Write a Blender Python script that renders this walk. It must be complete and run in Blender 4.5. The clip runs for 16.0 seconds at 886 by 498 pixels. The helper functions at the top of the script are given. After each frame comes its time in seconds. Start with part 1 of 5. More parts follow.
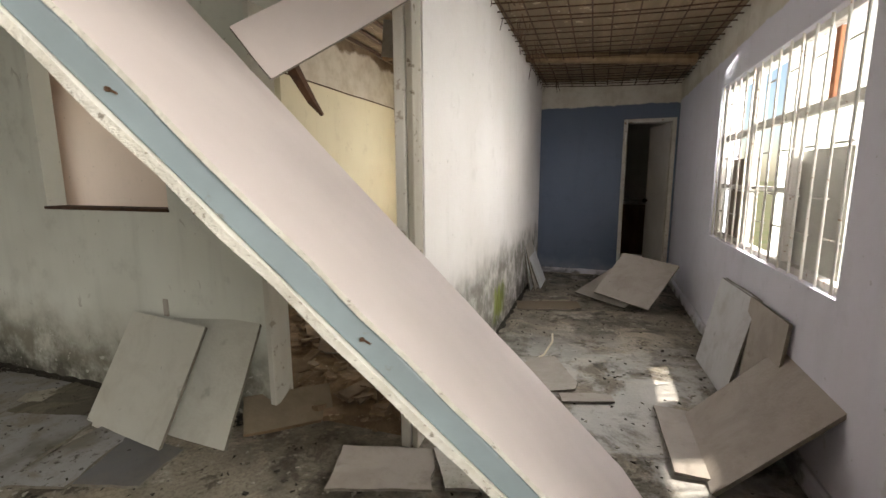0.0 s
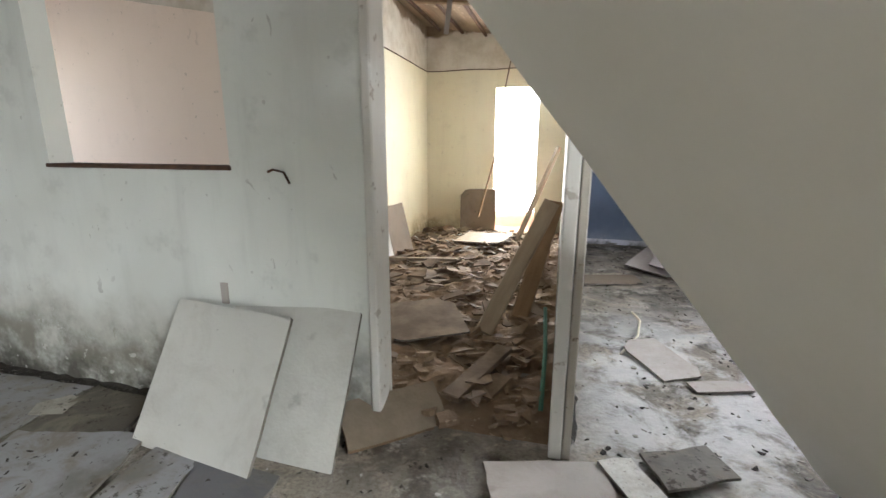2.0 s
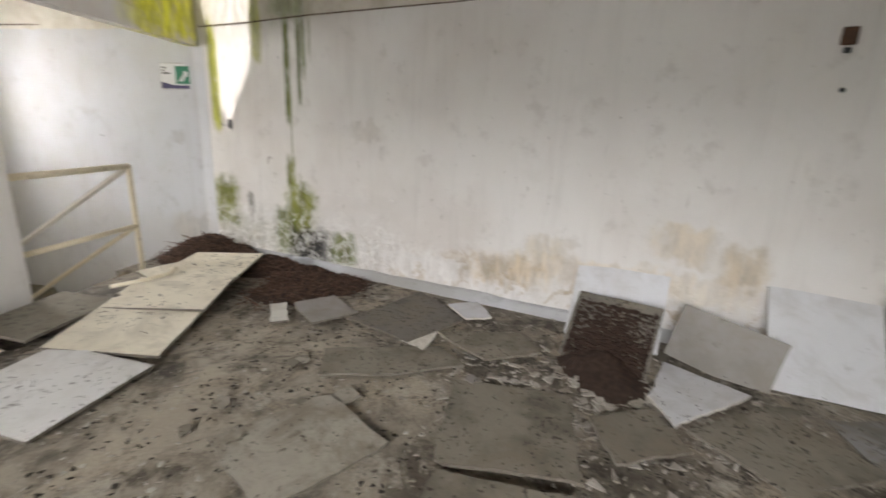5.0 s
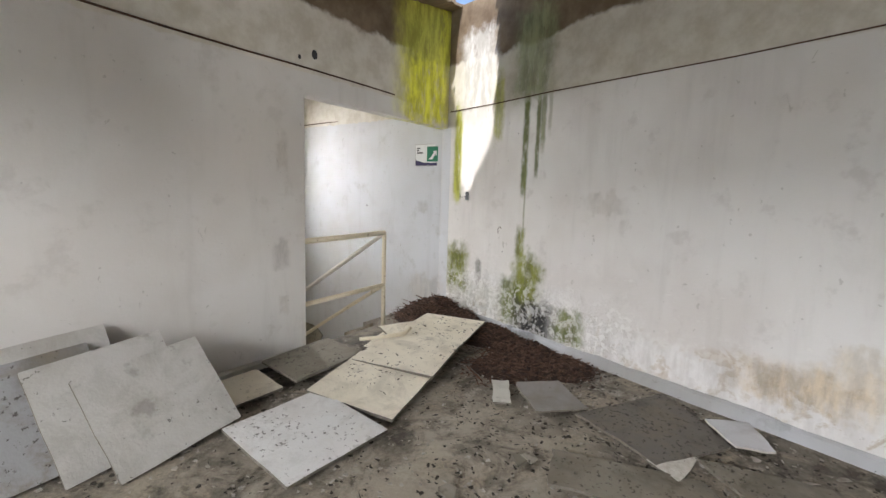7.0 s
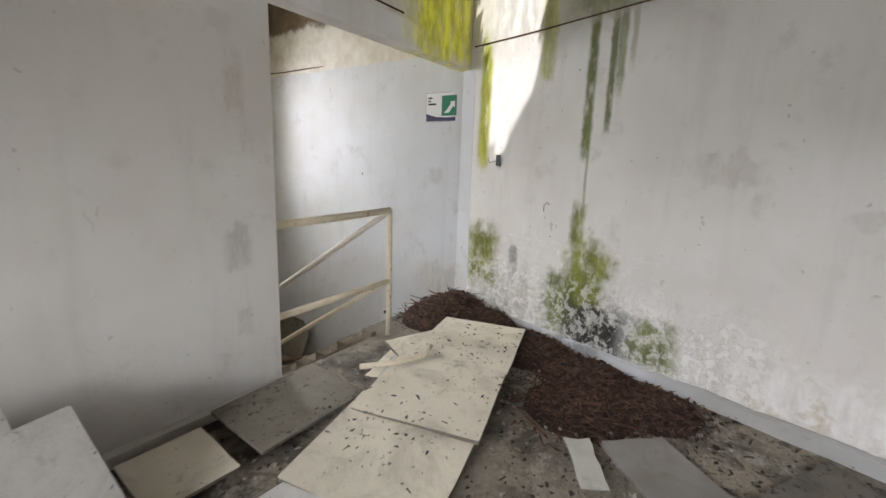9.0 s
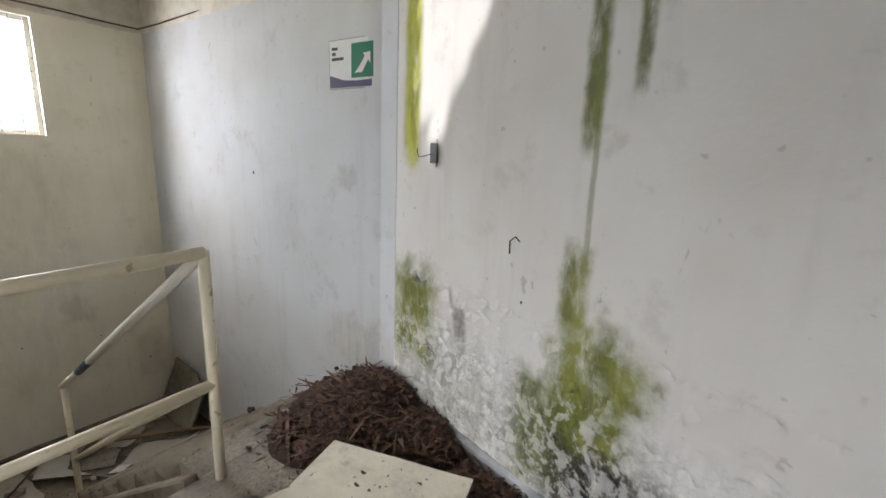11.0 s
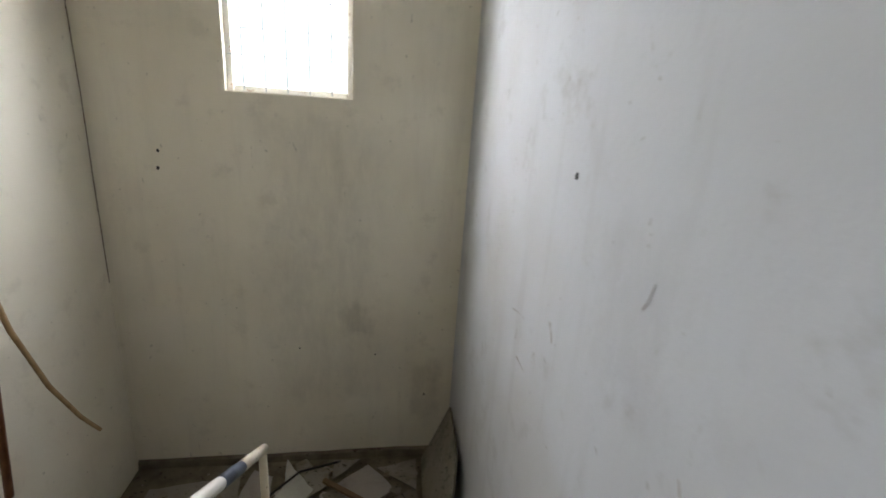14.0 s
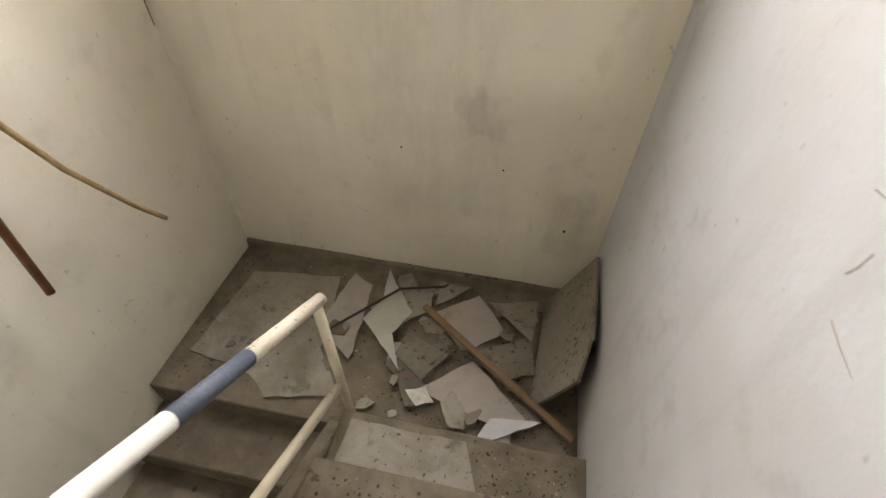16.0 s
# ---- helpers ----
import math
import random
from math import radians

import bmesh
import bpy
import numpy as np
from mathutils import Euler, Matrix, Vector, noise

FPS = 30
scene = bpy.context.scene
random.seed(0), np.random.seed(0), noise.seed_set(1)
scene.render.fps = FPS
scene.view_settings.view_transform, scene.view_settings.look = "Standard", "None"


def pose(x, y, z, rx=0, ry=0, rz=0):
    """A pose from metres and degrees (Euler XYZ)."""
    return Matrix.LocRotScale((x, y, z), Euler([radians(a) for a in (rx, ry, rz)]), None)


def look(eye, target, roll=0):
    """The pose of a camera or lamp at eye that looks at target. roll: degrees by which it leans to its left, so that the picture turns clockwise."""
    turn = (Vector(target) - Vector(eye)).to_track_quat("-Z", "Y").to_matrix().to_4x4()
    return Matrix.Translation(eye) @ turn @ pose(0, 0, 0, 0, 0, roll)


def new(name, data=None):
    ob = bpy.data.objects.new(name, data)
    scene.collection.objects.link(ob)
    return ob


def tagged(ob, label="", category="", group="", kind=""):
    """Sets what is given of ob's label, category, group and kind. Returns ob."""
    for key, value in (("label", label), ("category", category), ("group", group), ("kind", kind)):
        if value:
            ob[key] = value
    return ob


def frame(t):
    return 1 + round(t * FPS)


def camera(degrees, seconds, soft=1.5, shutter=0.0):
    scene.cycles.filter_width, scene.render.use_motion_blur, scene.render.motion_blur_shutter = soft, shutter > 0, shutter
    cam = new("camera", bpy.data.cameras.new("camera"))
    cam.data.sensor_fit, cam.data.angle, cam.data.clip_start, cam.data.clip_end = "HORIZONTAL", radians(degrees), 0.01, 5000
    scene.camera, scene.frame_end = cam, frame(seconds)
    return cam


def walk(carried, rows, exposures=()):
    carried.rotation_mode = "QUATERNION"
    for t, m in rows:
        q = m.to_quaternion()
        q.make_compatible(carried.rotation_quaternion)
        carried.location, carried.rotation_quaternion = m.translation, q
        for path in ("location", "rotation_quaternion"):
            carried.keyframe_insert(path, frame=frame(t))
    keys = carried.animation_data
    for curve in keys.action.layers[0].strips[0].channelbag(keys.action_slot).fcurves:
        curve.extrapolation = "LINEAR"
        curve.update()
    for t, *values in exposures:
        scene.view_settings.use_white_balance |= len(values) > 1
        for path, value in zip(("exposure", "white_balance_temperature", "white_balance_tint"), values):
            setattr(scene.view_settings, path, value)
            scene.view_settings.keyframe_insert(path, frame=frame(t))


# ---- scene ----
cam = camera(90.4, 16.0, shutter=0.35)
PATH = [
    (0, (-0.205, 0.101, 1.307), (-0.856, 1.964, 0.987), -0.3),
    (0.5, (-0.406, 0.121, 1.29), (-1.028, 1.998, 0.987), -0.2),
    (0.7, (-0.51, 0.153, 1.257), (-1.132, 2.027, 0.934), -0.6),
    (1, (-0.674, 0.2, 1.266), (-1.26, 2.073, 0.885), -0.4),
    (1.5, (-0.877, 0.246, 1.231), (-1.396, 2.135, 0.833), -0.4),
    (2, (-1.073, 0.302, 1.223), (-1.573, 2.186, 0.775), 0.2),
    (2.5, (-1.238, 0.333, 1.242), (-1.829, 2.19, 0.795), 1.0),
    (3, (-1.431, 0.369, 1.269), (-2.212, 2.145, 0.784), 2.2),
    (3.5, (-1.604, 0.253, 1.304), (-2.822, 1.76, 0.81), 2.6),
    (4, (-1.691, 0.013, 1.336), (-3.357, 0.966, 0.772), 2.8),
    (4.5, (-1.706, -0.224, 1.326), (-3.6, 0.082, 0.763), 2.7),
    (5, (-1.66, -0.422, 1.325), (-3.574, -0.71, 0.822), 2.3),
    (5.2, (-1.639, -0.493, 1.31), (-3.527, -0.97, 0.854), 2.4),
    (7.3, (-1.875, -0.807, 1.377), (-3.488, -1.96, 1.115), 1.9),
    (7.5, (-1.916, -0.897, 1.367), (-3.541, -2.024, 1.066), 1.8),
    (8, (-2.057, -1.203, 1.321), (-3.707, -2.279, 0.979), 2.2),
    (8.2, (-2.134, -1.298, 1.302), (-3.774, -2.388, 0.95), 2.0),
    (10.3, (-3.696, -1.93, 1.32), (-5.335, -2.998, 0.905), 1.9),
    (10.5, (-3.861, -1.959, 1.325), (-5.524, -3.01, 0.964), 1.9),
    (11, (-4.253, -2.1, 1.341), (-5.866, -3.205, 0.921), 2.1),
    (11.5, (-4.584, -2.218, 1.322), (-6.084, -3.466, 0.886), 2.0),
    (12, (-4.87, -2.396, 1.323), (-6.182, -3.829, 0.848), 2.2),
    (12.5, (-5.154, -2.746, 1.318), (-6.227, -4.354, 0.803), 2.5),
    (13, (-5.315, -3.037, 1.301), (-6.16, -4.769, 0.766), 3.4),
    (13.5, (-5.444, -3.447, 1.319), (-6.037, -5.28, 0.782), 3.7),
    (14, (-5.5, -3.809, 1.3), (-5.826, -5.7, 0.735), 3.9),
    (14.5, (-5.529, -4.129, 1.318), (-5.532, -6.031, 0.698), 3.0),
    (15, (-5.56, -4.367, 1.275), (-5.309, -6.171, 0.45), 1.9),
    (15.5, (-5.545, -4.559, 1.086), (-5.336, -6.093, -0.18), 0.7),
    (16, (-5.591, -4.813, 0.942), (-5.337, -6.184, -0.492), 1.3),
]
EXPOSURES = [
    (0.0, 0.54, 7000, 10), (0.5, 0.74, 7150, 10), (1.0, 0.87, 7000, 10), (1.5, 1.05, 7250, 10), (2.0, 1.42, 5950, 10), (2.5, 1.5, 5950, 11), (3.0, 1.42, 6050, 11), (4.0, 1.33, 6100, 13), (4.5, 1.28, 6350, 13), (5.0, 1.15, 6450, 13),
    (7.3, 1.15, 6200, 13), (8.2, 1.12, 6200, 13), (10.3, 0.90, 6100, 12), (12.0, 0.85, 6050, 12), (13.0, 0.72, 6000, 11), (14.5, 0.60, 6100, 11),
    (15.2, 1.02, 6450, 14), (16.0, 1.70, 6600, 14)]
walk(cam, [(t, look(eye, target, roll)) for t, eye, target, roll in PATH], EXPOSURES)

# ---- light and exposure ----
SUN_TO = Vector((0.42, 0.20, 0.88)).normalized()
world = bpy.data.worlds.new("sky")
scene.world = world
world.use_nodes = True
wn = world.node_tree.nodes
sky = wn.new("ShaderNodeTexSky")
sky.sky_type = "NISHITA"
sky.sun_disc = False
sky.sun_elevation = math.asin(SUN_TO.z)
sky.sun_rotation = math.atan2(SUN_TO.x, SUN_TO.y)
wn["Background"].inputs["Strength"].default_value = 0.12
world.node_tree.links.new(sky.outputs[0], wn["Background"].inputs["Color"])
sun_data = bpy.data.lights.new("sun", "SUN")
sun_data.energy = 5.0
sun_data.angle = radians(1.5)
sun_data.color = (1.0, 0.95, 0.87)
sun = new("sun", sun_data)
sun.matrix_world = look(SUN_TO * 20, (0, 0, 0))


def window_light(name, eye, target, wide, high, watts, tone=(0.93, 0.97, 1.0)):
    """The sky's light in an opening."""
    data = bpy.data.lights.new(name, "AREA")
    data.shape, data.size, data.size_y, data.energy, data.color = "RECTANGLE", wide, high, watts, tone
    ob = new(name, data)
    ob.matrix_world = look(eye, target)
    return ob


window_light("window_light_corridor", (1.30, 3.26, 1.80), (0.0, 3.0, 0.20), 2.2, 1.2, 76, (0.96, 0.97, 1.0))
# the room lamp stands beyond an assumed second east window, out of view
window_light("window_light_room", (2.3, -1.4, 2.38), (-3.4, -1.4, 1.4), 3.2, 0.34, 148, (1.0, 0.98, 0.96))
window_light("window_light_stair", (-5.02, -6.90, 1.95), (-5.02, -5.0, 1.1), 0.72, 0.80, 62, (1.0, 0.98, 0.95))
window_light("doorway_light", (-1.71, 7.3, 1.25), (-1.71, 5.0, 0.9), 0.9, 1.9, 140, (1.0, 0.96, 0.9))
# added fill lamp for the side room, outside an unseen wall opening
window_light("window_light_side_room", (-6.45, 2.75, 1.5), (-4.0, 2.9, 1.3), 0.9, 1.1, 9, (1.0, 0.97, 0.93))


# ---- node helpers ----
class Nodes:
    """A small writer for node materials."""

    def __init__(self, name):
        self.mat = bpy.data.materials.new(name)
        self.mat.use_nodes = True
        self.tree = self.mat.node_tree
        self.bsdf = self.tree.nodes["Principled BSDF"]
        geo = self.tree.nodes.new("ShaderNodeNewGeometry")
        tex = self.tree.nodes.new("ShaderNodeTexCoord")
        self.world, self.local = geo.outputs["Position"], tex.outputs["Object"]
        self.island = geo.outputs["Random Per Island"]
        self.info = self.tree.nodes.new("ShaderNodeObjectInfo").outputs["Random"]
        sep = self.tree.nodes.new("ShaderNodeSeparateXYZ")
        self.tree.links.new(self.world, sep.inputs[0])
        self.x, self.y, self.z = sep.outputs

    def put(self, socket, value):
        if isinstance(value, bpy.types.NodeSocket):
            self.tree.links.new(value, socket)
        else:
            if socket.type == "RGBA" and len(value) == 3:
                value = (*value, 1)
            socket.default_value = value

    def math(self, op, a, b=0.0, c=0.0, clamp=False):
        n = self.tree.nodes.new("ShaderNodeMath")
        n.operation, n.use_clamp = op, clamp
        for s, v in zip(n.inputs, (a, b, c)):
            self.put(s, v)
        return n.outputs[0]

    def noise(self, scale, detail=4.0, rough=0.55, vec=None, distort=0.0, stretch=None):
        n = self.tree.nodes.new("ShaderNodeTexNoise")
        vec = vec or self.world
        if stretch:
            m = self.tree.nodes.new("ShaderNodeMapping")
            self.put(m.inputs["Vector"], vec)
            m.inputs["Scale"].default_value = stretch
            vec = m.outputs[0]
        self.put(n.inputs["Vector"], vec)
        for key, v in (("Scale", scale), ("Detail", detail), ("Roughness", rough), ("Distortion", distort)):
            n.inputs[key].default_value = v
        return n.outputs["Fac"]

    def ramp(self, value, lo, hi, out0=0.0, out1=1.0):
        n = self.tree.nodes.new("ShaderNodeMapRange")
        n.interpolation_type = "SMOOTHSTEP"
        for s, v in zip(n.inputs, (value, lo, hi, out0, out1)):
            self.put(s, v)
        return n.outputs[0]

    def mix(self, fac, a, b):
        n = self.tree.nodes.new("ShaderNodeMix")
        n.data_type = "RGBA"
        self.put(n.inputs[0], fac)
        self.put(n.inputs[6], a)
        self.put(n.inputs[7], b)
        return n.outputs[2]

    def bump(self, height, strength, distance=0.01):
        n = self.tree.nodes.new("ShaderNodeBump")
        n.inputs["Strength"].default_value, n.inputs["Distance"].default_value = strength, distance
        self.put(n.inputs["Height"], height)
        self.tree.links.new(n.outputs[0], self.bsdf.inputs["Normal"])

    def finish(self, color, rough=0.85, metal=0.0, specular=0.3):
        self.put(self.bsdf.inputs["Base Color"], color)
        self.put(self.bsdf.inputs["Roughness"], rough)
        self.bsdf.inputs["Metallic"].default_value = metal
        self.bsdf.inputs["Specular IOR Level"].default_value = specular
        return self.mat


def times(n, a, b):
    return n.math("MULTIPLY", a, b)


def blob(n, along, centre, half, z0, z1, soft=0.12, wob=0.05, scale=6.0):
    """A ragged upright patch on a wall: along is the coordinate along it."""
    w = n.math("MULTIPLY_ADD", n.noise(scale, 5, 0.65), wob * 4, -wob * 2)
    d = n.math("ABSOLUTE", n.math("SUBTRACT", n.math("ADD", along, w), centre))
    side = n.ramp(d, half, half * 0.35)
    zz = n.math("ADD", n.z, n.math("MULTIPLY_ADD", n.noise(scale * 1.7, 4), 0.3, -0.15))
    return times(n, side, times(n, n.ramp(zz, z0, z0 + soft), n.ramp(zz, z1, z1 - soft)))


# ---- materials ----
def wall_material(name, paint, dirty, damp=0.4, damp_color=(0.16, 0.15, 0.12), peel=0.0, old_line=2.26, moss=(), grime=0.5, crust=None):
    """Old wall paint over plaster with damp at the foot, bare plaster above the lost ceiling and brown earth above that."""
    n = Nodes(name)
    big, mid, fine = n.noise(0.9, 3), n.noise(5.0, 6, 0.65), n.noise(38.0, 5)
    runs = n.noise(7.0, 4, 0.6, stretch=(1.0, 1.0, 0.12))
    color = n.mix(times(n, n.ramp(big, 0.38, 0.68), grime), paint, dirty)
    color = n.mix(times(n, n.ramp(runs, 0.5, 0.8), 0.35 * grime), color, [c * 0.72 for c in dirty])
    color = n.mix(times(n, n.ramp(mid, 0.56, 0.70), 0.5 * grime), color, [c * 0.8 for c in dirty])
    specks = n.ramp(n.noise(24.0, 2, 0.4), 0.735, 0.76)
    color = n.mix(times(n, specks, 0.3), color, (0.20, 0.18, 0.15))
    scuff = times(n, n.ramp(n.noise(11.0, 4, 0.6, distort=1.6, stretch=(1.0, 1.0, 0.55)), 0.665, 0.70), n.ramp(n.noise(1.6, 3), 0.46, 0.58))
    color = n.mix(times(n, scuff, 0.55 * grime), color, (0.30, 0.28, 0.245))
    smear = n.ramp(n.noise(2.1, 5, 0.62, distort=0.7), 0.55, 0.72)
    color = n.mix(times(n, smear, 0.16 * grime), color, [c * 0.74 for c in dirty])
    if damp:
        zz = n.math("ADD", n.z, n.math("MULTIPLY_ADD", n.noise(2.6, 5, 0.6), 0.5, -0.25))
        wet = n.ramp(zz, damp, damp - 0.24)
        mould = n.ramp(n.noise(5.5, 7, 0.66), 0.30, 0.62)
        haze = n.ramp(zz, damp + 0.12, damp - 0.16)
        color = n.mix(times(n, haze, 0.35), color, [c * 2.3 for c in damp_color])
        color = n.mix(times(n, times(n, wet, mould), 0.85), color, [c * 1.25 for c in damp_color])
        core = n.ramp(zz, damp * 0.48, damp * 0.05)
        color = n.mix(times(n, times(n, core, n.ramp(n.noise(4.0, 6, 0.7), 0.34, 0.56)), 0.8), color, [c * 0.45 for c in damp_color])
        chips = times(n, n.ramp(zz, damp * 0.95, damp * 0.5), n.ramp(n.noise(19.0, 4, 0.6), 0.64, 0.67))
        color = n.mix(times(n, chips, 0.6), color, (0.62, 0.60, 0.55))
    if peel:
        zz = n.math("ADD", n.z, n.math("MULTIPLY_ADD", n.noise(2.2, 4), 0.5, -0.25))
        flake = times(n, n.ramp(zz, peel, peel - 0.25), n.ramp(n.noise(6.5, 6, 0.66, distort=0.6), 0.53, 0.60))
        color = n.mix(times(n, flake, 0.75), color, (0.40, 0.31, 0.20))
        light = times(n, n.ramp(zz, peel + 0.1, peel - 0.1), n.ramp(n.noise(15.0, 5, 0.6), 0.5, 0.6))
        color = n.mix(times(n, light, 0.4), color, (0.74, 0.73, 0.70))
    if old_line:
        zz = n.math("ADD", n.z, n.math("MULTIPLY_ADD", n.noise(11.0, 4), 0.05, -0.025))
        above = n.ramp(zz, old_line - 0.008, old_line + 0.008)
        bare = n.mix(n.ramp(mid, 0.35, 0.7), (0.66, 0.63, 0.56), (0.52, 0.48, 0.40))
        color = n.mix(above, color, bare)
        zt = n.math("ADD", n.z, n.math("MULTIPLY_ADD", n.noise(2.4, 5, 0.6), 0.34, -0.17))
        earth = n.mix(n.ramp(mid, 0.3, 0.7), (0.14, 0.10, 0.065), (0.23, 0.175, 0.12))
        color = n.mix(n.ramp(zt, old_line + 0.46, old_line + 0.52), color, earth)
    for along, centre, half, z0, z1, amount, tone, wob in moss:
        axis = {"x": n.x, "y": n.y}[along]
        m = blob(n, axis, centre, half, z0, z1, min(0.16, (z1 - z0) * 0.3), wob)
        m = times(n, m, n.ramp(n.noise(16.0, 5, 0.7, stretch=(1, 1, 0.35)), 0.14, 0.52))
        shade = n.mix(n.ramp(n.noise(11.0, 5, 0.7, stretch=(1, 1, 0.3)), 0.35, 0.65), [c * 0.68 for c in tone], [min(0.85, c * 1.3) for c in tone])
        color = n.mix(times(n, m, amount), color, shade)
    crack = 0.0
    if crust:
        y0, y1, top = crust
        zone = times(n, n.ramp(n.math("ADD", n.z, n.math("MULTIPLY_ADD", n.noise(3.0, 5, 0.65), 0.6, -0.3)), top, top - 0.25), times(n, n.ramp(n.y, y0, y0 + 0.4), n.ramp(n.y, y1, y1 - 0.4)))
        scab = n.noise(15.0, 7, 0.75, distort=0.35)
        crack = times(n, zone, n.ramp(scab, 0.50, 0.545))
        rim = times(n, zone, n.ramp(n.math("ABSOLUTE", n.math("SUBTRACT", scab, 0.505)), 0.022, 0.0))
        color = n.mix(times(n, crack, 0.5), color, (0.78, 0.77, 0.74))
        color = n.mix(times(n, rim, 0.55), color, (0.26, 0.23, 0.18))
    relief = n.math("ADD", times(n, mid, 0.7), times(n, fine, 0.35))
    if peel:
        relief = n.math("ADD", relief, times(n, n.math("ADD", flake, light), 1.6))
    if crust:
        relief = n.math("ADD", relief, times(n, crack, 4.5))
    n.bump(relief, 0.30, 0.012)
    return n.finish(color, 0.88)


# the yellow tone is lintel moss with its sunlight put into the colour
MOSS, MOSS_DEEP, MOSS_SUNLIT = (0.165, 0.18, 0.018), (0.12, 0.145, 0.02), (0.68, 0.66, 0.05)
M_W1 = wall_material("green_white_paint", (0.71, 0.725, 0.67), (0.595, 0.605, 0.555), damp=0.46, damp_color=(0.13, 0.12, 0.092), grime=0.9)
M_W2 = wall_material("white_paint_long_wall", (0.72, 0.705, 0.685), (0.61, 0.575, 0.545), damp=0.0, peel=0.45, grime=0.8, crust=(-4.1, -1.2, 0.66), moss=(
    ("y", -2.75, 1.20, 0.05, 0.62, 0.6, (0.80, 0.79, 0.77), 0.25),
    ("y", -3.10, 0.60, 0.02, 0.50, 0.35, (0.30, 0.31, 0.22), 0.15),
    ("y", -1.20, 1.60, 0.00, 0.40, 0.45, (0.78, 0.77, 0.75), 0.25),
    ("y", -2.53, 0.050, 1.30, 2.35, 0.9, MOSS_DEEP, 0.01),
    ("y", -2.505, 0.015, 0.95, 1.55, 0.5, MOSS_DEEP, 0.004),
    ("y", -2.39, 0.032, 1.48, 2.35, 0.85, MOSS_DEEP, 0.010),
    ("y", -2.34, 0.040, 1.72, 2.35, 0.7, MOSS_DEEP, 0.014),
    ("y", -2.27, 0.026, 1.88, 2.35, 0.4, MOSS_DEEP, 0.012),
    ("y", -2.53, 0.07, 0.70, 1.12, 0.9, MOSS, 0.02),
    ("y", -2.42, 0.22, 0.10, 0.88, 0.95, MOSS, 0.08),
    ("y", -2.62, 0.18, 0.02, 0.62, 0.9, MOSS_DEEP, 0.06),
    ("y", -1.96, 0.20, 0.04, 0.42, 0.9, MOSS_DEEP, 0.06),
    ("y", -3.43, 0.24, 0.22, 0.86, 0.95, MOSS, 0.06),
    ("y", -3.47, 0.09, 1.25, 2.40, 0.95, (0.36, 0.37, 0.04), 0.01),
    # near-white, no moss: brightens the top of the sun patch in colour
    ("y", -3.20, 0.34, 2.15, 3.10, 0.85, (0.80, 0.79, 0.75), 0.06),
    ("y", -2.88, 0.09, 1.85, 2.60, 0.7, (0.36, 0.37, 0.04), 0.02),
    ("y", -2.48, 0.30, 2.20, 3.10, 0.75, (0.24, 0.27, 0.14), 0.06),
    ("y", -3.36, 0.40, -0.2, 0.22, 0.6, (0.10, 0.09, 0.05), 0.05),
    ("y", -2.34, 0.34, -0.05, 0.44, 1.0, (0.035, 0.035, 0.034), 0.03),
    ("y", -3.08, 0.06, 0.44, 0.72, 0.85, (0.26, 0.25, 0.23), 0.02),
    ("y", -1.70, 0.22, 1.20, 1.42, 0.35, (0.38, 0.35, 0.31), 0.06),
    ("y", 0.30, 1.10, 0.25, 0.52, 0.35, (0.55, 0.44, 0.28), 0.2),
    ("y", -0.42, 0.42, 0.14, 0.46, 0.6, (0.46, 0.36, 0.22), 0.12),
    ("y", -0.12, 0.20, 0.40, 0.66, 0.4, (0.50, 0.41, 0.27), 0.08),
    ("y", 0.72, 0.24, 0.52, 0.86, 0.45, (0.50, 0.40, 0.25), 0.08),
    ("y", 1.05, 0.16, 0.36, 0.76, 0.6, (0.42, 0.33, 0.20), 0.05),
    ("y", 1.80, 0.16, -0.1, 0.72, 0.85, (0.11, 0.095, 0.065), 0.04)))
M_D = wall_material("white_paint_door_wall", (0.68, 0.665, 0.64), (0.57, 0.535, 0.49), damp=0.0, peel=0.10, grime=0.7, moss=(
    ("x", -5.62, 0.62, 2.02, 3.6, 0.96, MOSS_SUNLIT, 0.05),
    ("x", -5.55, 0.50, 2.62, 3.6, 0.45, (0.20, 0.20, 0.10), 0.06),
    ("x", -3.84, 0.10, 0.72, 0.96, 0.5, (0.42, 0.40, 0.38), 0.01),
    ("x", -3.86, 0.07, 1.45, 1.78, 0.5, (0.43, 0.39, 0.34), 0.02),
    ("x", -3.85, 0.06, 0.40, 0.58, 0.35, (0.45, 0.41, 0.36), 0.02)))
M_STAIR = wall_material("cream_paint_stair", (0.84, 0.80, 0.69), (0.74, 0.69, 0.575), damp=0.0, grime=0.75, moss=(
    ("x", -5.20, 0.50, -0.75, 1.32, 0.22, (0.42, 0.40, 0.34), 0.12),
    ("x", -5.42, 0.16, -0.22, 0.10, 0.25, (0.34, 0.31, 0.25), 0.06),
    ("x", -5.92, 0.16, -0.95, -0.35, 0.30, (0.33, 0.29, 0.22), 0.06)))
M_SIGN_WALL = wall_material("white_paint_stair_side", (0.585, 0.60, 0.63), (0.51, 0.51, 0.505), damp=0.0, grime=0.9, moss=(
    ("y", -4.02, 0.10, 1.08, 1.28, 0.35, (0.27, 0.26, 0.24), 0.03),
    ("y", -4.62, 0.22, 0.62, 1.20, 0.16, (0.36, 0.36, 0.36), 0.08),
    ("y", -3.92, 0.35, 0.00, 0.40, 0.45, (0.36, 0.33, 0.28), 0.10)))
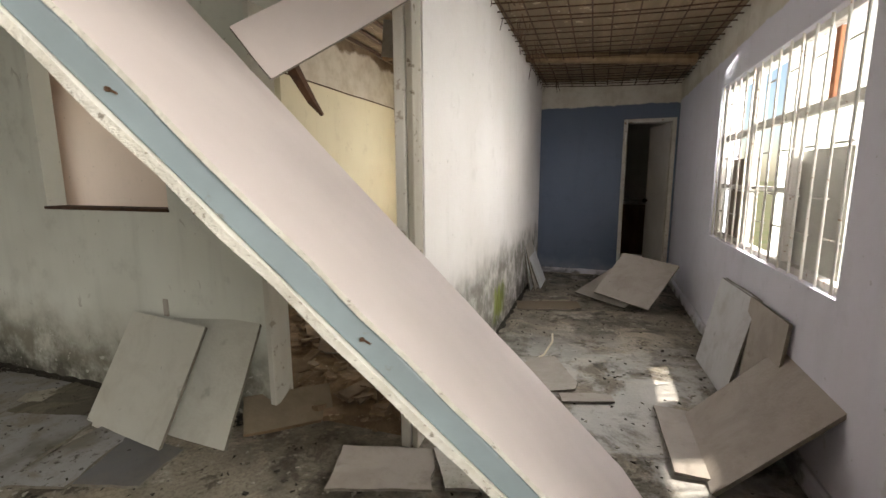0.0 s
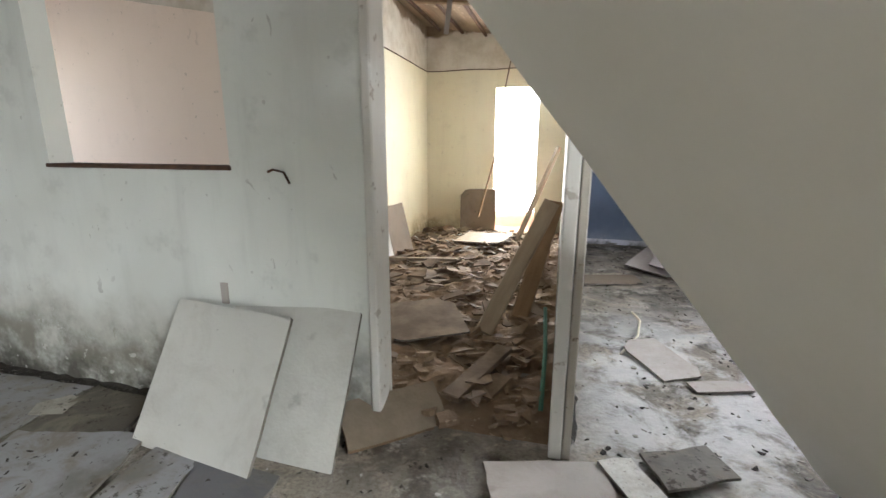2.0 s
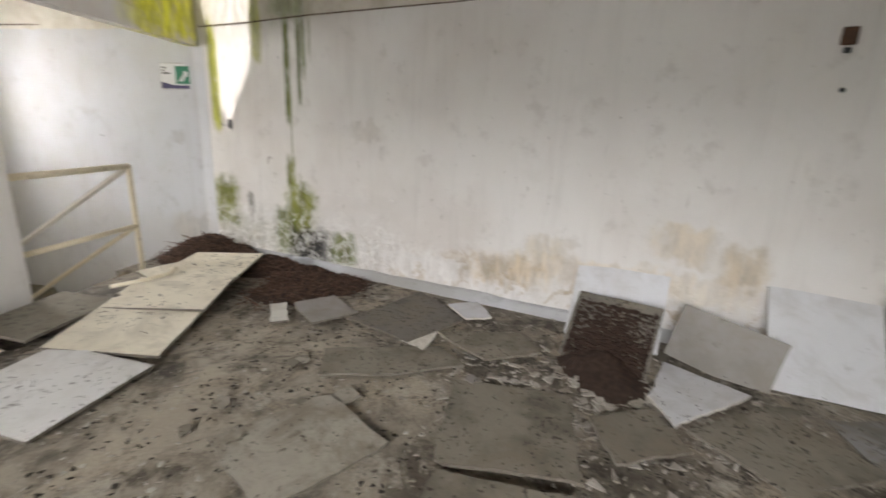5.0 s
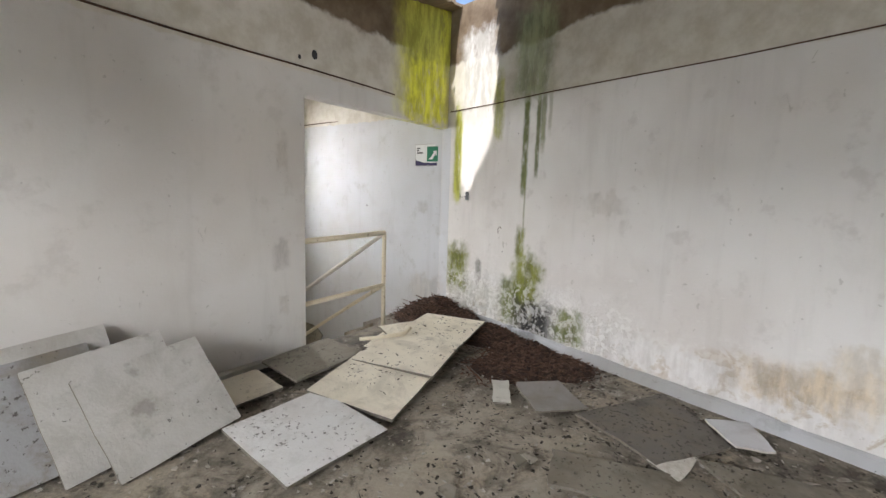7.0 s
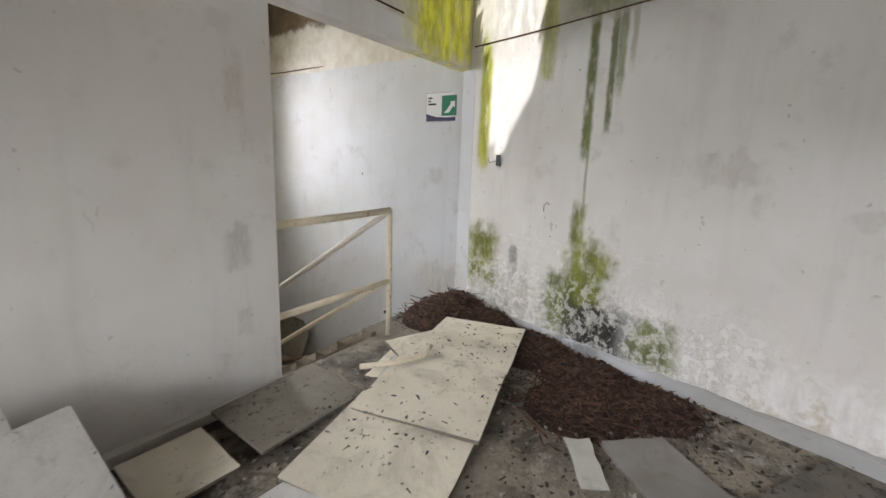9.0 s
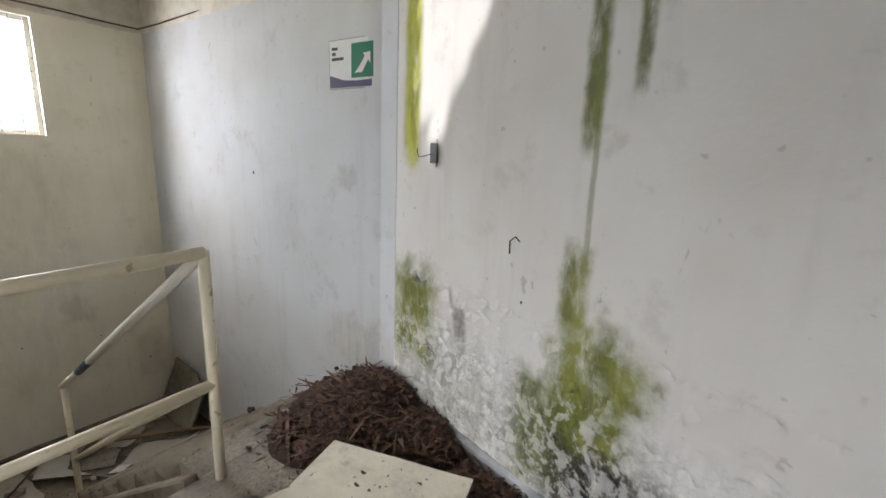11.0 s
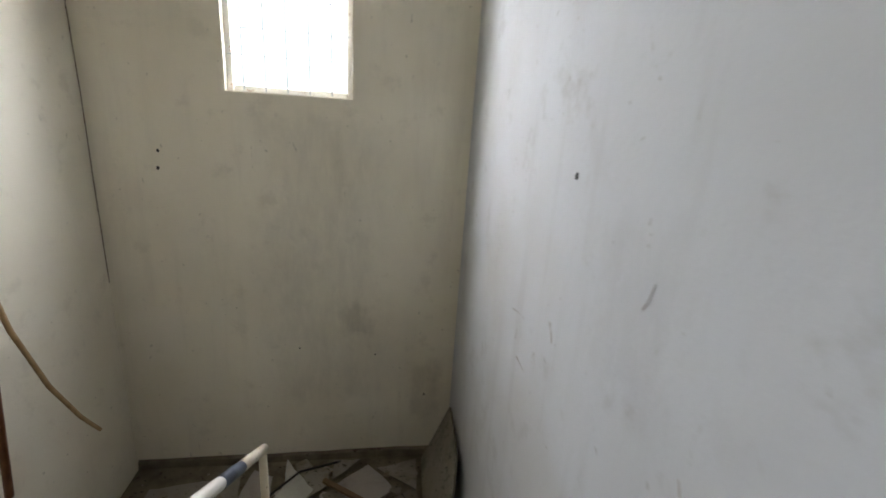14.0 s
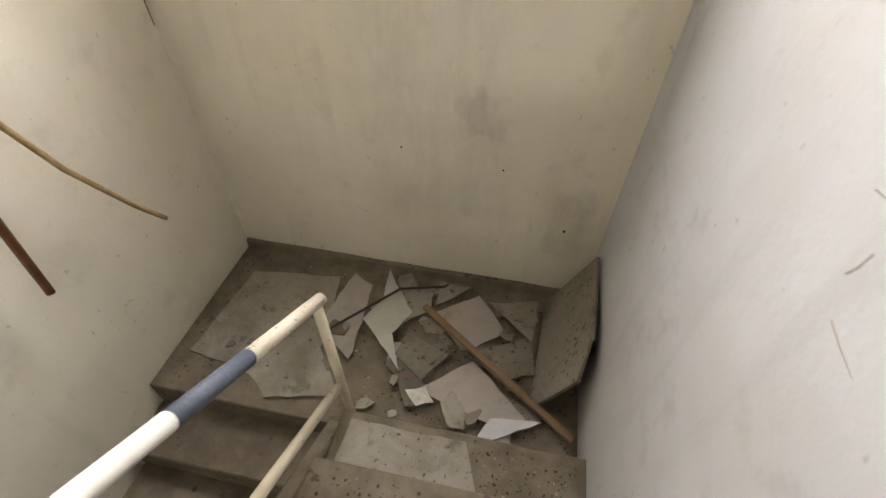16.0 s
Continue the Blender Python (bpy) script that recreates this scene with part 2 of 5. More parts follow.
M_PART = wall_material("pinkish_partition_paint", (0.80, 0.765, 0.745), (0.70, 0.65, 0.61), damp=0.74, damp_color=(0.12, 0.112, 0.092), old_line=0.0, grime=0.5,
                       moss=(("y", 3.75, 0.30, 0.05, 0.45, 0.9, (0.17, 0.20, 0.03), 0.06),))
M_BLUE = wall_material("blue_paint", (0.15, 0.185, 0.255), (0.12, 0.15, 0.21), damp=0.12, damp_color=(0.22, 0.24, 0.27), old_line=2.20, grime=0.5)
M_LILAC = wall_material("pale_lilac_paint", (0.73, 0.73, 0.82), (0.64, 0.63, 0.70), damp=0.12, damp_color=(0.3, 0.29, 0.28), old_line=2.22, grime=0.5)
M_INNER = wall_material("cream_yellow_paint", (0.765, 0.735, 0.575), (0.66, 0.60, 0.46), damp=0.34, damp_color=(0.30, 0.25, 0.15), old_line=2.27, grime=0.5)
M_PLAIN = wall_material("plain_plaster", (0.66, 0.64, 0.60), (0.56, 0.53, 0.48), damp=0.0, old_line=2.27)


def floor_material():
    n = Nodes("dirty_concrete_floor")
    big, mid, fine = n.noise(1.3, 4, 0.6), n.noise(6.0, 7, 0.7), n.noise(45.0, 5, 0.6)
    color = n.mix(n.ramp(mid, 0.36, 0.60), (0.045, 0.039, 0.030), (0.185, 0.166, 0.134))
    color = n.mix(times(n, n.ramp(big, 0.42, 0.62), 0.65), color, (0.35, 0.315, 0.255))
    white = times(n, n.ramp(n.noise(3.1, 7, 0.75), 0.53, 0.64), 0.75)
    color = n.mix(white, color, (0.46, 0.43, 0.37))
    color = n.mix(times(n, n.ramp(n.noise(2.1, 5, 0.7, distort=0.8), 0.50, 0.62), 0.7), color, (0.42, 0.365, 0.28))
    color = n.mix(times(n, n.ramp(n.noise(3.7, 6, 0.75, distort=0.5), 0.54, 0.62), 0.85), color, (0.062, 0.05, 0.036))
    color = n.mix(times(n, n.ramp(n.noise(55.0, 3, 0.7), 0.45, 0.62), 0.45), color, (0.12, 0.10, 0.075))
    color = n.mix(n.ramp(n.noise(17.0, 4, 0.7), 0.60, 0.70), color, (0.045, 0.036, 0.026))
    # window light on the passage mouth's floor, painted in as pale dust
    dust = times(n, times(n, n.ramp(n.x, -1.05, -0.7), n.ramp(n.y, 1.3, 2.0)), n.ramp(n.y, 4.2, 2.8))
    dust = times(n, dust, n.ramp(n.noise(2.8, 7, 0.7, distort=0.4), 0.40, 0.56))
    color = n.mix(times(n, dust, 0.75), color, (0.58, 0.57, 0.55))
    # paler tan patches over the floor before the stairway
    earth = times(n, times(n, n.ramp(n.x, -4.7, -3.9), n.ramp(n.x, -1.6, -2.4)), times(n, n.ramp(n.y, -3.3, -2.5), n.ramp(n.y, -0.6, -1.2)))
    earth = times(n, earth, n.ramp(n.noise(3.3, 7, 0.75, distort=0.5), 0.40, 0.58))
    color = n.mix(times(n, earth, 0.7), color, (0.44, 0.395, 0.32))
    n.bump(n.math("ADD", mid, times(n, fine, 0.5)), 0.5, 0.015)
    return n.finish(color, n.ramp(big, 0.3, 0.7, 0.55, 0.9), 0.0, 0.35)


def tile_material(name, face, edge, dirt=0.4, speck=0.62):
    """Mineral fibre ceiling tile with soil, water marks and worn edges."""
    n = Nodes(name)
    big, mid = n.noise(3.2, 5, 0.6), n.noise(15.0, 6, 0.7)
    color = n.mix(times(n, n.ramp(big, 0.45, 0.7), dirt), face, edge)
    shift = n.math("MULTIPLY_ADD", n.info, 0.35, 0.0)
    color = n.mix(times(n, shift, dirt), color, [c * 0.7 for c in edge])
    dust = n.noise(4.3, 7, 0.75, distort=0.6)
    color = n.mix(times(n, n.ramp(dust, 0.44, 0.66), dirt * dirt), color, (0.20, 0.175, 0.135))
    spread = n.math("MULTIPLY_ADD", n.noise(3.4, 4, 0.6), 0.30, -0.15)
    dots = n.ramp(n.math("ADD", n.noise(34.0, 5, 0.62), spread), speck, speck + 0.05)
    color = n.mix(times(n, dots, 0.8), color, (0.05, 0.042, 0.032))
    color = n.mix(times(n, n.ramp(n.noise(5.0, 4, 0.6), 0.62, 0.72), 0.75 * dirt), color, (0.10, 0.085, 0.06))
    n.bump(n.math("ADD", n.math("ADD", mid, n.noise(70.0, 2)), times(n, dots, 0.8)), 0.3, 0.006)
    return n.finish(color, 0.8)


def plain_material(name, a, b, scale=8.0, rough=0.7, metal=0.0, spots=None, stretch=None, bump=0.3, specular=0.35, vec="world"):
    n = Nodes(name)
    where = n.local if vec == "local" else n.world
    mid = n.noise(scale, 6, 0.62, vec=where, stretch=stretch)
    color = n.mix(n.ramp(mid, 0.3, 0.7), a, b)
    color = n.mix(times(n, n.island, 0.4), color, b)
    if spots:
        color = n.mix(n.ramp(n.noise(scale * 2.6, 4, 0.6, vec=where), 0.62, 0.68), color, spots)
    n.bump(n.math("ADD", mid, n.noise(scale * 7, 4, vec=where)), bump, 0.008)
    return n.finish(color, rough, metal, specular)


M_FLOOR = floor_material()
M_TILE = tile_material("ceiling_tile_pale", (0.57, 0.565, 0.515), (0.44, 0.42, 0.365), 0.4, 0.72)
M_TILE_BLUE = tile_material("ceiling_tile_white", (0.63, 0.64, 0.665), (0.50, 0.49, 0.48), 0.45, 0.70)
M_TILE_SPECK = tile_material("ceiling_tile_specked", (0.72, 0.72, 0.71), (0.58, 0.56, 0.52), 0.5, 0.615)
M_TILE_WARM = tile_material("ceiling_tile_warm_white", (0.50, 0.49, 0.46), (0.39, 0.37, 0.33), 0.5, 0.665)
M_TILE_CREAM = tile_material("ceiling_tile_cream", (0.80, 0.75, 0.62), (0.63, 0.57, 0.45), 0.55, 0.655)
M_TILE_DIRTY = tile_material("ceiling_tile_dirty", (0.26, 0.24, 0.195), (0.115, 0.105, 0.082), 0.95, 0.59)
M_TILE_WET = tile_material("ceiling_tile_wet", (0.13, 0.118, 0.092), (0.07, 0.062, 0.048), 0.9, 0.60)
M_TILE_ASH = tile_material("ceiling_tile_ash_blue", (0.33, 0.33, 0.335), (0.165, 0.155, 0.135), 0.9, 0.62)
M_TILE_STREWN = tile_material("ceiling_tile_strewn", (0.185, 0.172, 0.15), (0.11, 0.10, 0.085), 0.9, 0.57)
M_SCRAP = plain_material("brown_scrap_board", (0.25, 0.205, 0.15), (0.18, 0.145, 0.10), 9.0, 0.85)
M_TILE_SLATE = tile_material("ceiling_tile_slate", (0.155, 0.155, 0.16), (0.11, 0.105, 0.10), 0.6, 0.68)
M_TILE_LAND = tile_material("ceiling_tile_trodden", (0.385, 0.36, 0.305), (0.235, 0.21, 0.17), 0.85, 0.61)
M_TILE_GREY = tile_material("ceiling_tile_back", (0.29, 0.275, 0.26), (0.21, 0.195, 0.175), 0.6, 0.70)
M_TILE_TAUPE = tile_material("ceiling_tile_taupe", (0.44, 0.40, 0.36), (0.34, 0.30, 0.26), 0.5, 0.72)
M_TILE_BROWN = tile_material("fibre_board_brown", (0.20, 0.155, 0.11), (0.13, 0.10, 0.07), 0.6, 0.66)
M_PINK = plain_material("pink_board_face", (0.74, 0.66, 0.64), (0.66, 0.585, 0.565), 2.5, 0.75, spots=None, bump=0.12)
M_UNDER = plain_material("beige_board_face", (0.78, 0.76, 0.69), (0.72, 0.70, 0.62), 1.6, 0.8, bump=0.12)
M_GYPSUM = plain_material("broken_gypsum_edge", (0.74, 0.72, 0.67), (0.52, 0.49, 0.43), 30.0, 0.9, spots=(0.25, 0.22, 0.18), bump=0.6)
M_EDGE = plain_material("grimy_tile_edge", (0.24, 0.22, 0.185), (0.13, 0.115, 0.09), 25.0, 0.9, bump=0.5)
M_STEEL = plain_material("grey_steel_channel", (0.27, 0.33, 0.36), (0.22, 0.26, 0.28), 5.0, 0.55, 0.2, spots=(0.20, 0.20, 0.19), bump=0.1)
M_RUST = plain_material("rusty_iron", (0.13, 0.065, 0.035), (0.055, 0.035, 0.025), 22.0, 0.85, 0.2)
M_IVORY = plain_material("ivory_pipe_paint", (0.74, 0.68, 0.53), (0.64, 0.57, 0.42), 9.0, 0.45, 0.0, spots=(0.40, 0.33, 0.22), bump=0.12)
M_WHITEPIPE = plain_material("white_pipe_paint", (0.74, 0.73, 0.69), (0.66, 0.63, 0.57), 9.0, 0.5, 0.0, bump=0.12)
M_BLUEPIPE = plain_material("blue_grey_primer", (0.10, 0.12, 0.16), (0.075, 0.085, 0.11), 12.0, 0.55)
M_PIPETIP = plain_material("flaking_white_tip", (0.66, 0.61, 0.50), (0.58, 0.52, 0.41), 18.0, 0.6, 0.0, spots=(0.10, 0.07, 0.05))
M_FRAME = plain_material("white_window_paint", (0.70, 0.68, 0.64), (0.58, 0.55, 0.50), 12.0, 0.6, 0.0, spots=(0.34, 0.22, 0.14), bump=0.15)
M_JAMB = plain_material("white_jamb_paint", (0.70, 0.69, 0.64), (0.60, 0.58, 0.52), 6.0, 0.65, 0.0, spots=(0.42, 0.38, 0.32), stretch=(1, 1, 0.3), bump=0.15)
M_POST = plain_material("weathered_post", (0.50, 0.47, 0.40), (0.36, 0.33, 0.27), 7.0, 0.8, 0.0, spots=(0.17, 0.14, 0.10), stretch=(1, 1, 0.15))
M_WOOD = plain_material("old_brown_wood", (0.27, 0.185, 0.11), (0.17, 0.115, 0.065), 14.0, 0.85, 0.0, stretch=(1, 1, 0.2), vec="local")
M_PALEWOOD = plain_material("pale_dusty_wood", (0.37, 0.305, 0.22), (0.26, 0.205, 0.14), 14.0, 0.85, 0.0, stretch=(1, 1, 0.2), vec="local")
M_CANE = plain_material("tan_cane", (0.46, 0.33, 0.17), (0.33, 0.215, 0.095), 20.0, 0.6)
M_REDCANE = plain_material("red_brown_cane", (0.25, 0.11, 0.045), (0.16, 0.065, 0.03), 20.0, 0.55)
M_SOIL = plain_material("dark_leaf_soil", (0.026, 0.017, 0.012), (0.060, 0.036, 0.026), 26.0, 0.95, bump=0.9)
M_GRIME = plain_material("black_grime", (0.030, 0.027, 0.022), (0.055, 0.048, 0.038), 26.0, 0.95, bump=0.7)
M_TWIG = plain_material("brown_twigs", (0.20, 0.118, 0.08), (0.045, 0.024, 0.017), 26.0, 0.9)
M_RUBBLE = plain_material("earth_rubble", (0.27, 0.19, 0.12), (0.16, 0.11, 0.068), 7.0, 0.95, spots=(0.34, 0.27, 0.19), bump=0.9)
M_SHARD = plain_material("brown_shards", (0.27, 0.20, 0.13), (0.11, 0.078, 0.05), 5.0, 0.9)
M_CRUMB = plain_material("pale_crumbs", (0.52, 0.50, 0.45), (0.20, 0.175, 0.14), 5.0, 0.9)
M_BAMBOO = plain_material("old_bamboo_deck", (0.30, 0.225, 0.15), (0.17, 0.125, 0.08), 5.0, 0.85, 0.0, spots=(0.42, 0.35, 0.25), stretch=(1, 0.15, 1), bump=0.5)
M_DOOR = plain_material("grey_white_door", (0.56, 0.55, 0.54), (0.47, 0.455, 0.44), 3.0, 0.6)
M_BLACK = plain_material("black_plastic", (0.02, 0.02, 0.022), (0.03, 0.03, 0.03), 20.0, 0.5)
M_SIGN = plain_material("white_sign_plastic", (0.72, 0.73, 0.74), (0.66, 0.67, 0.68), 9.0, 0.4, bump=0.03)
M_GREEN = plain_material("green_sign_ink", (0.02, 0.19, 0.11), (0.018, 0.16, 0.09), 9.0, 0.4, bump=0.03)
M_NAVY = plain_material("navy_sign_ink", (0.028, 0.035, 0.11), (0.05, 0.035, 0.10), 6.0, 0.4, bump=0.03)
M_TEAL = plain_material("green_hose", (0.08, 0.22, 0.17), (0.06, 0.16, 0.12), 9.0, 0.5)
M_STEP = plain_material("worn_cement_step", (0.25, 0.21, 0.155), (0.13, 0.108, 0.076), 7.0, 0.85, 0.0, spots=(0.09, 0.07, 0.05), bump=0.5)
M_BRICK = plain_material("orange_brick", (0.45, 0.20, 0.10), (0.36, 0.16, 0.09), 6.0, 0.9)
M_GROUND = plain_material("grassy_yard", (0.12, 0.15, 0.05), (0.20, 0.17, 0.10), 0.8, 0.95)


# ---- mesh helpers ----
def mesh_of(bm, name):
    data = bpy.data.meshes.new(name)
    bm.normal_update()
    bm.to_mesh(data)
    bm.free()
    return data


def part(name, bm, material, parent=None, label="", smooth=False):
    """Links a bmesh as one mesh object, under a thing or at top level."""
    data = mesh_of(bm, name)
    data.materials.append(material)
    if smooth:
        data.polygons.foreach_set("use_smooth", [True] * len(data.polygons))
    ob = new(name, data)
    ob.parent = parent
    if label:
        ob["label"] = label
    return ob


def box(bm, lo, hi, m=Matrix()):
    v = [bm.verts.new(m @ Vector((x, y, z))) for z in (lo[2], hi[2]) for y in (lo[1], hi[1]) for x in (lo[0], hi[0])]
    for f in ((0, 2, 3, 1), (4, 5, 7, 6), (0, 1, 5, 4), (2, 6, 7, 3), (0, 4, 6, 2), (1, 3, 7, 5)):
        bm.faces.new([v[i] for i in f])
    return bm


def box_mesh(lo, hi, bevel=0.0):
    bm = box(bmesh.new(), lo, hi)
    if bevel:
        bmesh.ops.bevel(bm, geom=bm.edges[:], offset=bevel, segments=1, affect="EDGES")
    return bm


def roof_z(x):
    return 2.47 + 0.04 * (0.7 - x) if x > -1.05 else 2.54 + 0.16 * (-1.05 - x)


def wall(name, a, b, z0, z1, thick, material, openings=(), label="plastered interior wall with worn paint"):
    """A wall from a to b, its thickness to the left of that way; z1 None: up to the roof. Openings: (s0, s1, z0, z1)."""
    a, b = Vector((*a, 0)), Vector((*b, 0))
    length = (b - a).length
    way = (b - a) / length
    side = Vector((-way.y, way.x, 0)) * thick
    top = 9.0 if z1 is None else z1
    ss = sorted({0.0, length, *[v for o in openings for v in o[:2]]})
    zs = sorted({z0, top, *[v for o in openings for v in o[2:]]})
    bm, verts = bmesh.new(), {}

    def vert(i, k, j):
        key = (i, k, j)
        if key not in verts:
            p = a + way * ss[i] + side * j
            z = zs[k] if zs[k] < 8 else roof_z(p.x) + 0.03
            verts[key] = bm.verts.new((p.x, p.y, z))
        return verts[key]

    def solid(i, k):
        if not (0 <= i < len(ss) - 1 and 0 <= k < len(zs) - 1):
            return False
        s, z = (ss[i] + ss[i + 1]) / 2, (zs[k] + zs[k + 1]) / 2
        return not any(o[0] < s < o[1] and o[2] < z < o[3] for o in openings)

    for i in range(len(ss) - 1):
        for k in range(len(zs) - 1):
            if not solid(i, k):
                continue
            bm.faces.new([vert(i, k, 0), vert(i + 1, k, 0), vert(i + 1, k + 1, 0), vert(i, k + 1, 0)])
            bm.faces.new([vert(i, k, 1), vert(i, k + 1, 1), vert(i + 1, k + 1, 1), vert(i + 1, k, 1)])
            for di, dk, p, q in ((-1, 0, (i, k), (i, k + 1)), (1, 0, (i + 1, k), (i + 1, k + 1)),
                                 (0, -1, (i, k), (i + 1, k)), (0, 1, (i, k + 1), (i + 1, k + 1))):
                if not solid(i + di, k + dk):
                    bm.faces.new([vert(*p, 0), vert(*q, 0), vert(*q, 1), vert(*p, 1)])
    bmesh.ops.recalc_face_normals(bm, faces=bm.faces)
    return tagged(part(name, bm, material), label, "wall", kind="structure")


def block(name, lo, hi, material, label, category, bevel=0.0):
    return tagged(part(name, box_mesh(lo, hi, bevel), material), label, category, kind="structure")


def tube(bm, points, radius, sides=10, taper=1.0):
    """A round bar along a line of points."""
    pts = [Vector(p) for p in points]
    rings = []
    for i, p in enumerate(pts):
        d = (pts[min(i + 1, len(pts) - 1)] - pts[max(i - 1, 0)]).normalized()
        u = d.cross(Vector((0.31, 0.17, 0.93))).normalized()
        w = d.cross(u)
        r = radius * (1 + (taper - 1) * i / max(1, len(pts) - 1))
        rings.append([bm.verts.new(p + (u * math.cos(t) + w * math.sin(t)) * r) for t in (k * math.tau / sides for k in range(sides))])
    for r0, r1 in zip(rings, rings[1:]):
        for k in range(sides):
            bm.faces.new([r0[k], r0[(k + 1) % sides], r1[(k + 1) % sides], r1[k]])
    bm.faces.new(rings[0][::-1])
    bm.faces.new(rings[-1])
    return bm


def slab_outline(w, h, rng, broken=()):
    """The outline of a sheet w by h with slightly worn edges and the named corners broken off."""
    corners = [(0, 0), (w, 0), (w, h), (0, h)]
    out = []
    for i, (x, y) in enumerate(corners):
        px, py = corners[i - 1]
        nx, ny = corners[(i + 1) % 4]
        if i in broken:
            c = 0.12 + 0.22 * rng.random()
            d = 0.12 + 0.22 * rng.random()
            p, q = (x + (px - x) * c, y + (py - y) * c), (x + (nx - x) * d, y + (ny - y) * d)
            mid = ((p[0] + q[0]) / 2 + rng.uniform(-0.03, 0.03), (p[1] + q[1]) / 2 + rng.uniform(-0.03, 0.03))
            out += [p, mid, q]
        else:
            e = 0.006 / max(w, h)
            out += [(x + (px - x) * e, y + (py - y) * e), (x + (nx - x) * e, y + (ny - y) * e)]
        for k in (0.25, 0.5, 0.75):
            j = rng.uniform(-0.003, 0.003)
            out.append((x + (nx - x) * k + j, y + (ny - y) * k + j))
    return out


def sheet(name, w, h, thick, m, material, label, category="ceiling tile", group="", seed=1, broken=(), edge=None, warp=0.0):
    """A board of the lost ceiling: outline in its own plane, thickness along its z."""
    rng = random.Random(seed)
    outline = slab_outline(w, h, rng, broken)
    bm = bmesh.new()
    lift = lambda x, y: warp * math.sin(math.pi * x / w) * math.sin(math.pi * y / h)
    low = [bm.verts.new((x, y, 0)) for x, y in outline]
    high = [bm.verts.new((x, y, thick)) for x, y in outline]
    c0, c1 = bm.verts.new((w / 2, h / 2, lift(w / 2, h / 2))), bm.verts.new((w / 2, h / 2, thick + lift(w / 2, h / 2)))
    n = len(outline)
    for i in range(n):
        j = (i + 1) % n
        bm.faces.new([low[i], low[j], high[j], high[i]]).material_index = 1
        bm.faces.new([high[i], high[j], c1])
        bm.faces.new([low[j], low[i], c0])
    ob = part(name, bm, material)
    ob.data.materials.append(edge or M_EDGE)
    ob.matrix_world = m
    return tagged(ob, label, category, group)


def lean(p0, p1, tilt, wall_left=True, z=0.0):
    """A pose whose x runs from p0 to p1 on the floor and whose y leans back by tilt degrees towards the wall."""
    a, b = Vector((*p0, z)), Vector((*p1, z))
    x = (b - a).normalized()
    n = Vector((-x.y, x.x, 0)) * (1 if wall_left else -1)
    y = Vector((0, 0, 1)) * math.cos(radians(tilt)) + n * math.sin(radians(tilt))
    zz = x.cross(y)
    m = Matrix((x, y, zz)).transposed().to_4x4()
    return Matrix.Translation(a) @ m


def flat(p0, p1, z=0.004, pitch=0.0, roll=0.0):
    """A pose lying on the floor: x from p0 to p1, y to its left; pitch lifts the far side, roll the p1 side."""
    a = Vector((*p0, z))
    turn = math.atan2(p1[1] - p0[1], p1[0] - p0[0])
    return Matrix.Translation(a) @ Euler((radians(pitch), -radians(roll), turn)).to_matrix().to_4x4()


# ---- structure ----
# ground and the daylight outside
block("ground", (-400, -400, -2.75), (400, 400, -2.62), M_GROUND, "grassy yard below the building", "ground")


def daylight(name, lo, hi, tone, strength):
    n = Nodes(name)
    n.put(n.bsdf.inputs["Emission Color"], n.mix(n.ramp(n.noise(0.5, 3), 0.35, 0.7), tone, (1.0, 0.98, 0.94)))
    n.bsdf.inputs["Emission Strength"].default_value = strength
    tagged(part(name, box_mesh(lo, hi), n.finish((0.8, 0.8, 0.8))), "bright overexposed daylight outside the window", "backdrop", kind="structure")


daylight("backdrop_east", (4.2, -9, -2.6), (4.3, 14, 6.0), (0.86, 0.93, 0.80), 1.3)
daylight("backdrop_south", (-9, -9.3, -2.6), (1, -9.2, 6.0), (0.92, 0.96, 1.0), 0.62)
daylight("backdrop_north", (-5.0, 10.4, -2.6), (1.6, 10.6, 4.6), (1.0, 0.97, 0.92), 3.2)
block("outside_floor", (-3.4, 6.77, -0.12), (-0.6, 9.2, -0.03), M_BRICK, "orange brick terrace behind the back door", "terrace")

FLOOR_LABEL = "dirty grey concrete floor with stains and dust"
block("floor_main", (-6.4, -3.78, -0.2), (0.86, 6.77, 0.0), M_FLOOR, FLOOR_LABEL, "floor")
block("floor_stair_head", (-6.25, -3.95, -0.2), (-5.0, -3.784, 0.0), M_FLOOR, FLOOR_LABEL, "floor")
block("floor_back_room", (-1.2, 6.774, -0.2), (0.96, 9.0, 0.0), M_FLOOR, FLOOR_LABEL, "floor")
block("floor_lower", (-6.25, -6.75, -2.6), (-3.8, -3.0, -2.38), M_FLOOR, FLOOR_LABEL, "floor")

W2A, W2B = (-4.305, 1.88), (-6.02, -3.69)
wall("wall_west", W2A, (-6.105, -3.95), -0.2, None, -0.15, M_W2, label="long white wall with green moss streaks and flaking paint")
wall("wall_middle", (-4.45, 1.88), (-1.79, 1.88), -0.2, None, 0.11, M_W1, openings=((1.02, 2.035, 1.145, 2.10),),
     label="greenish white wall with dark mould along its foot and an open hatch")
wall("wall_over_doorway", (-1.79, 1.88), (-1.06, 1.88), 2.12, None, 0.11, M_W1)
wall("wall_partition", (-0.965, 2.02), (-0.965, 6.3), -0.2, None, 0.085, M_PART, label="pinkish white partition with mould at its foot")
wall("wall_blue", (-1.05, 6.3), (0.86, 6.3), -0.2, None, 0.12, M_BLUE, openings=((1.13, 1.71, 0.0, 2.01),), label="blue painted end wall with a doorway")
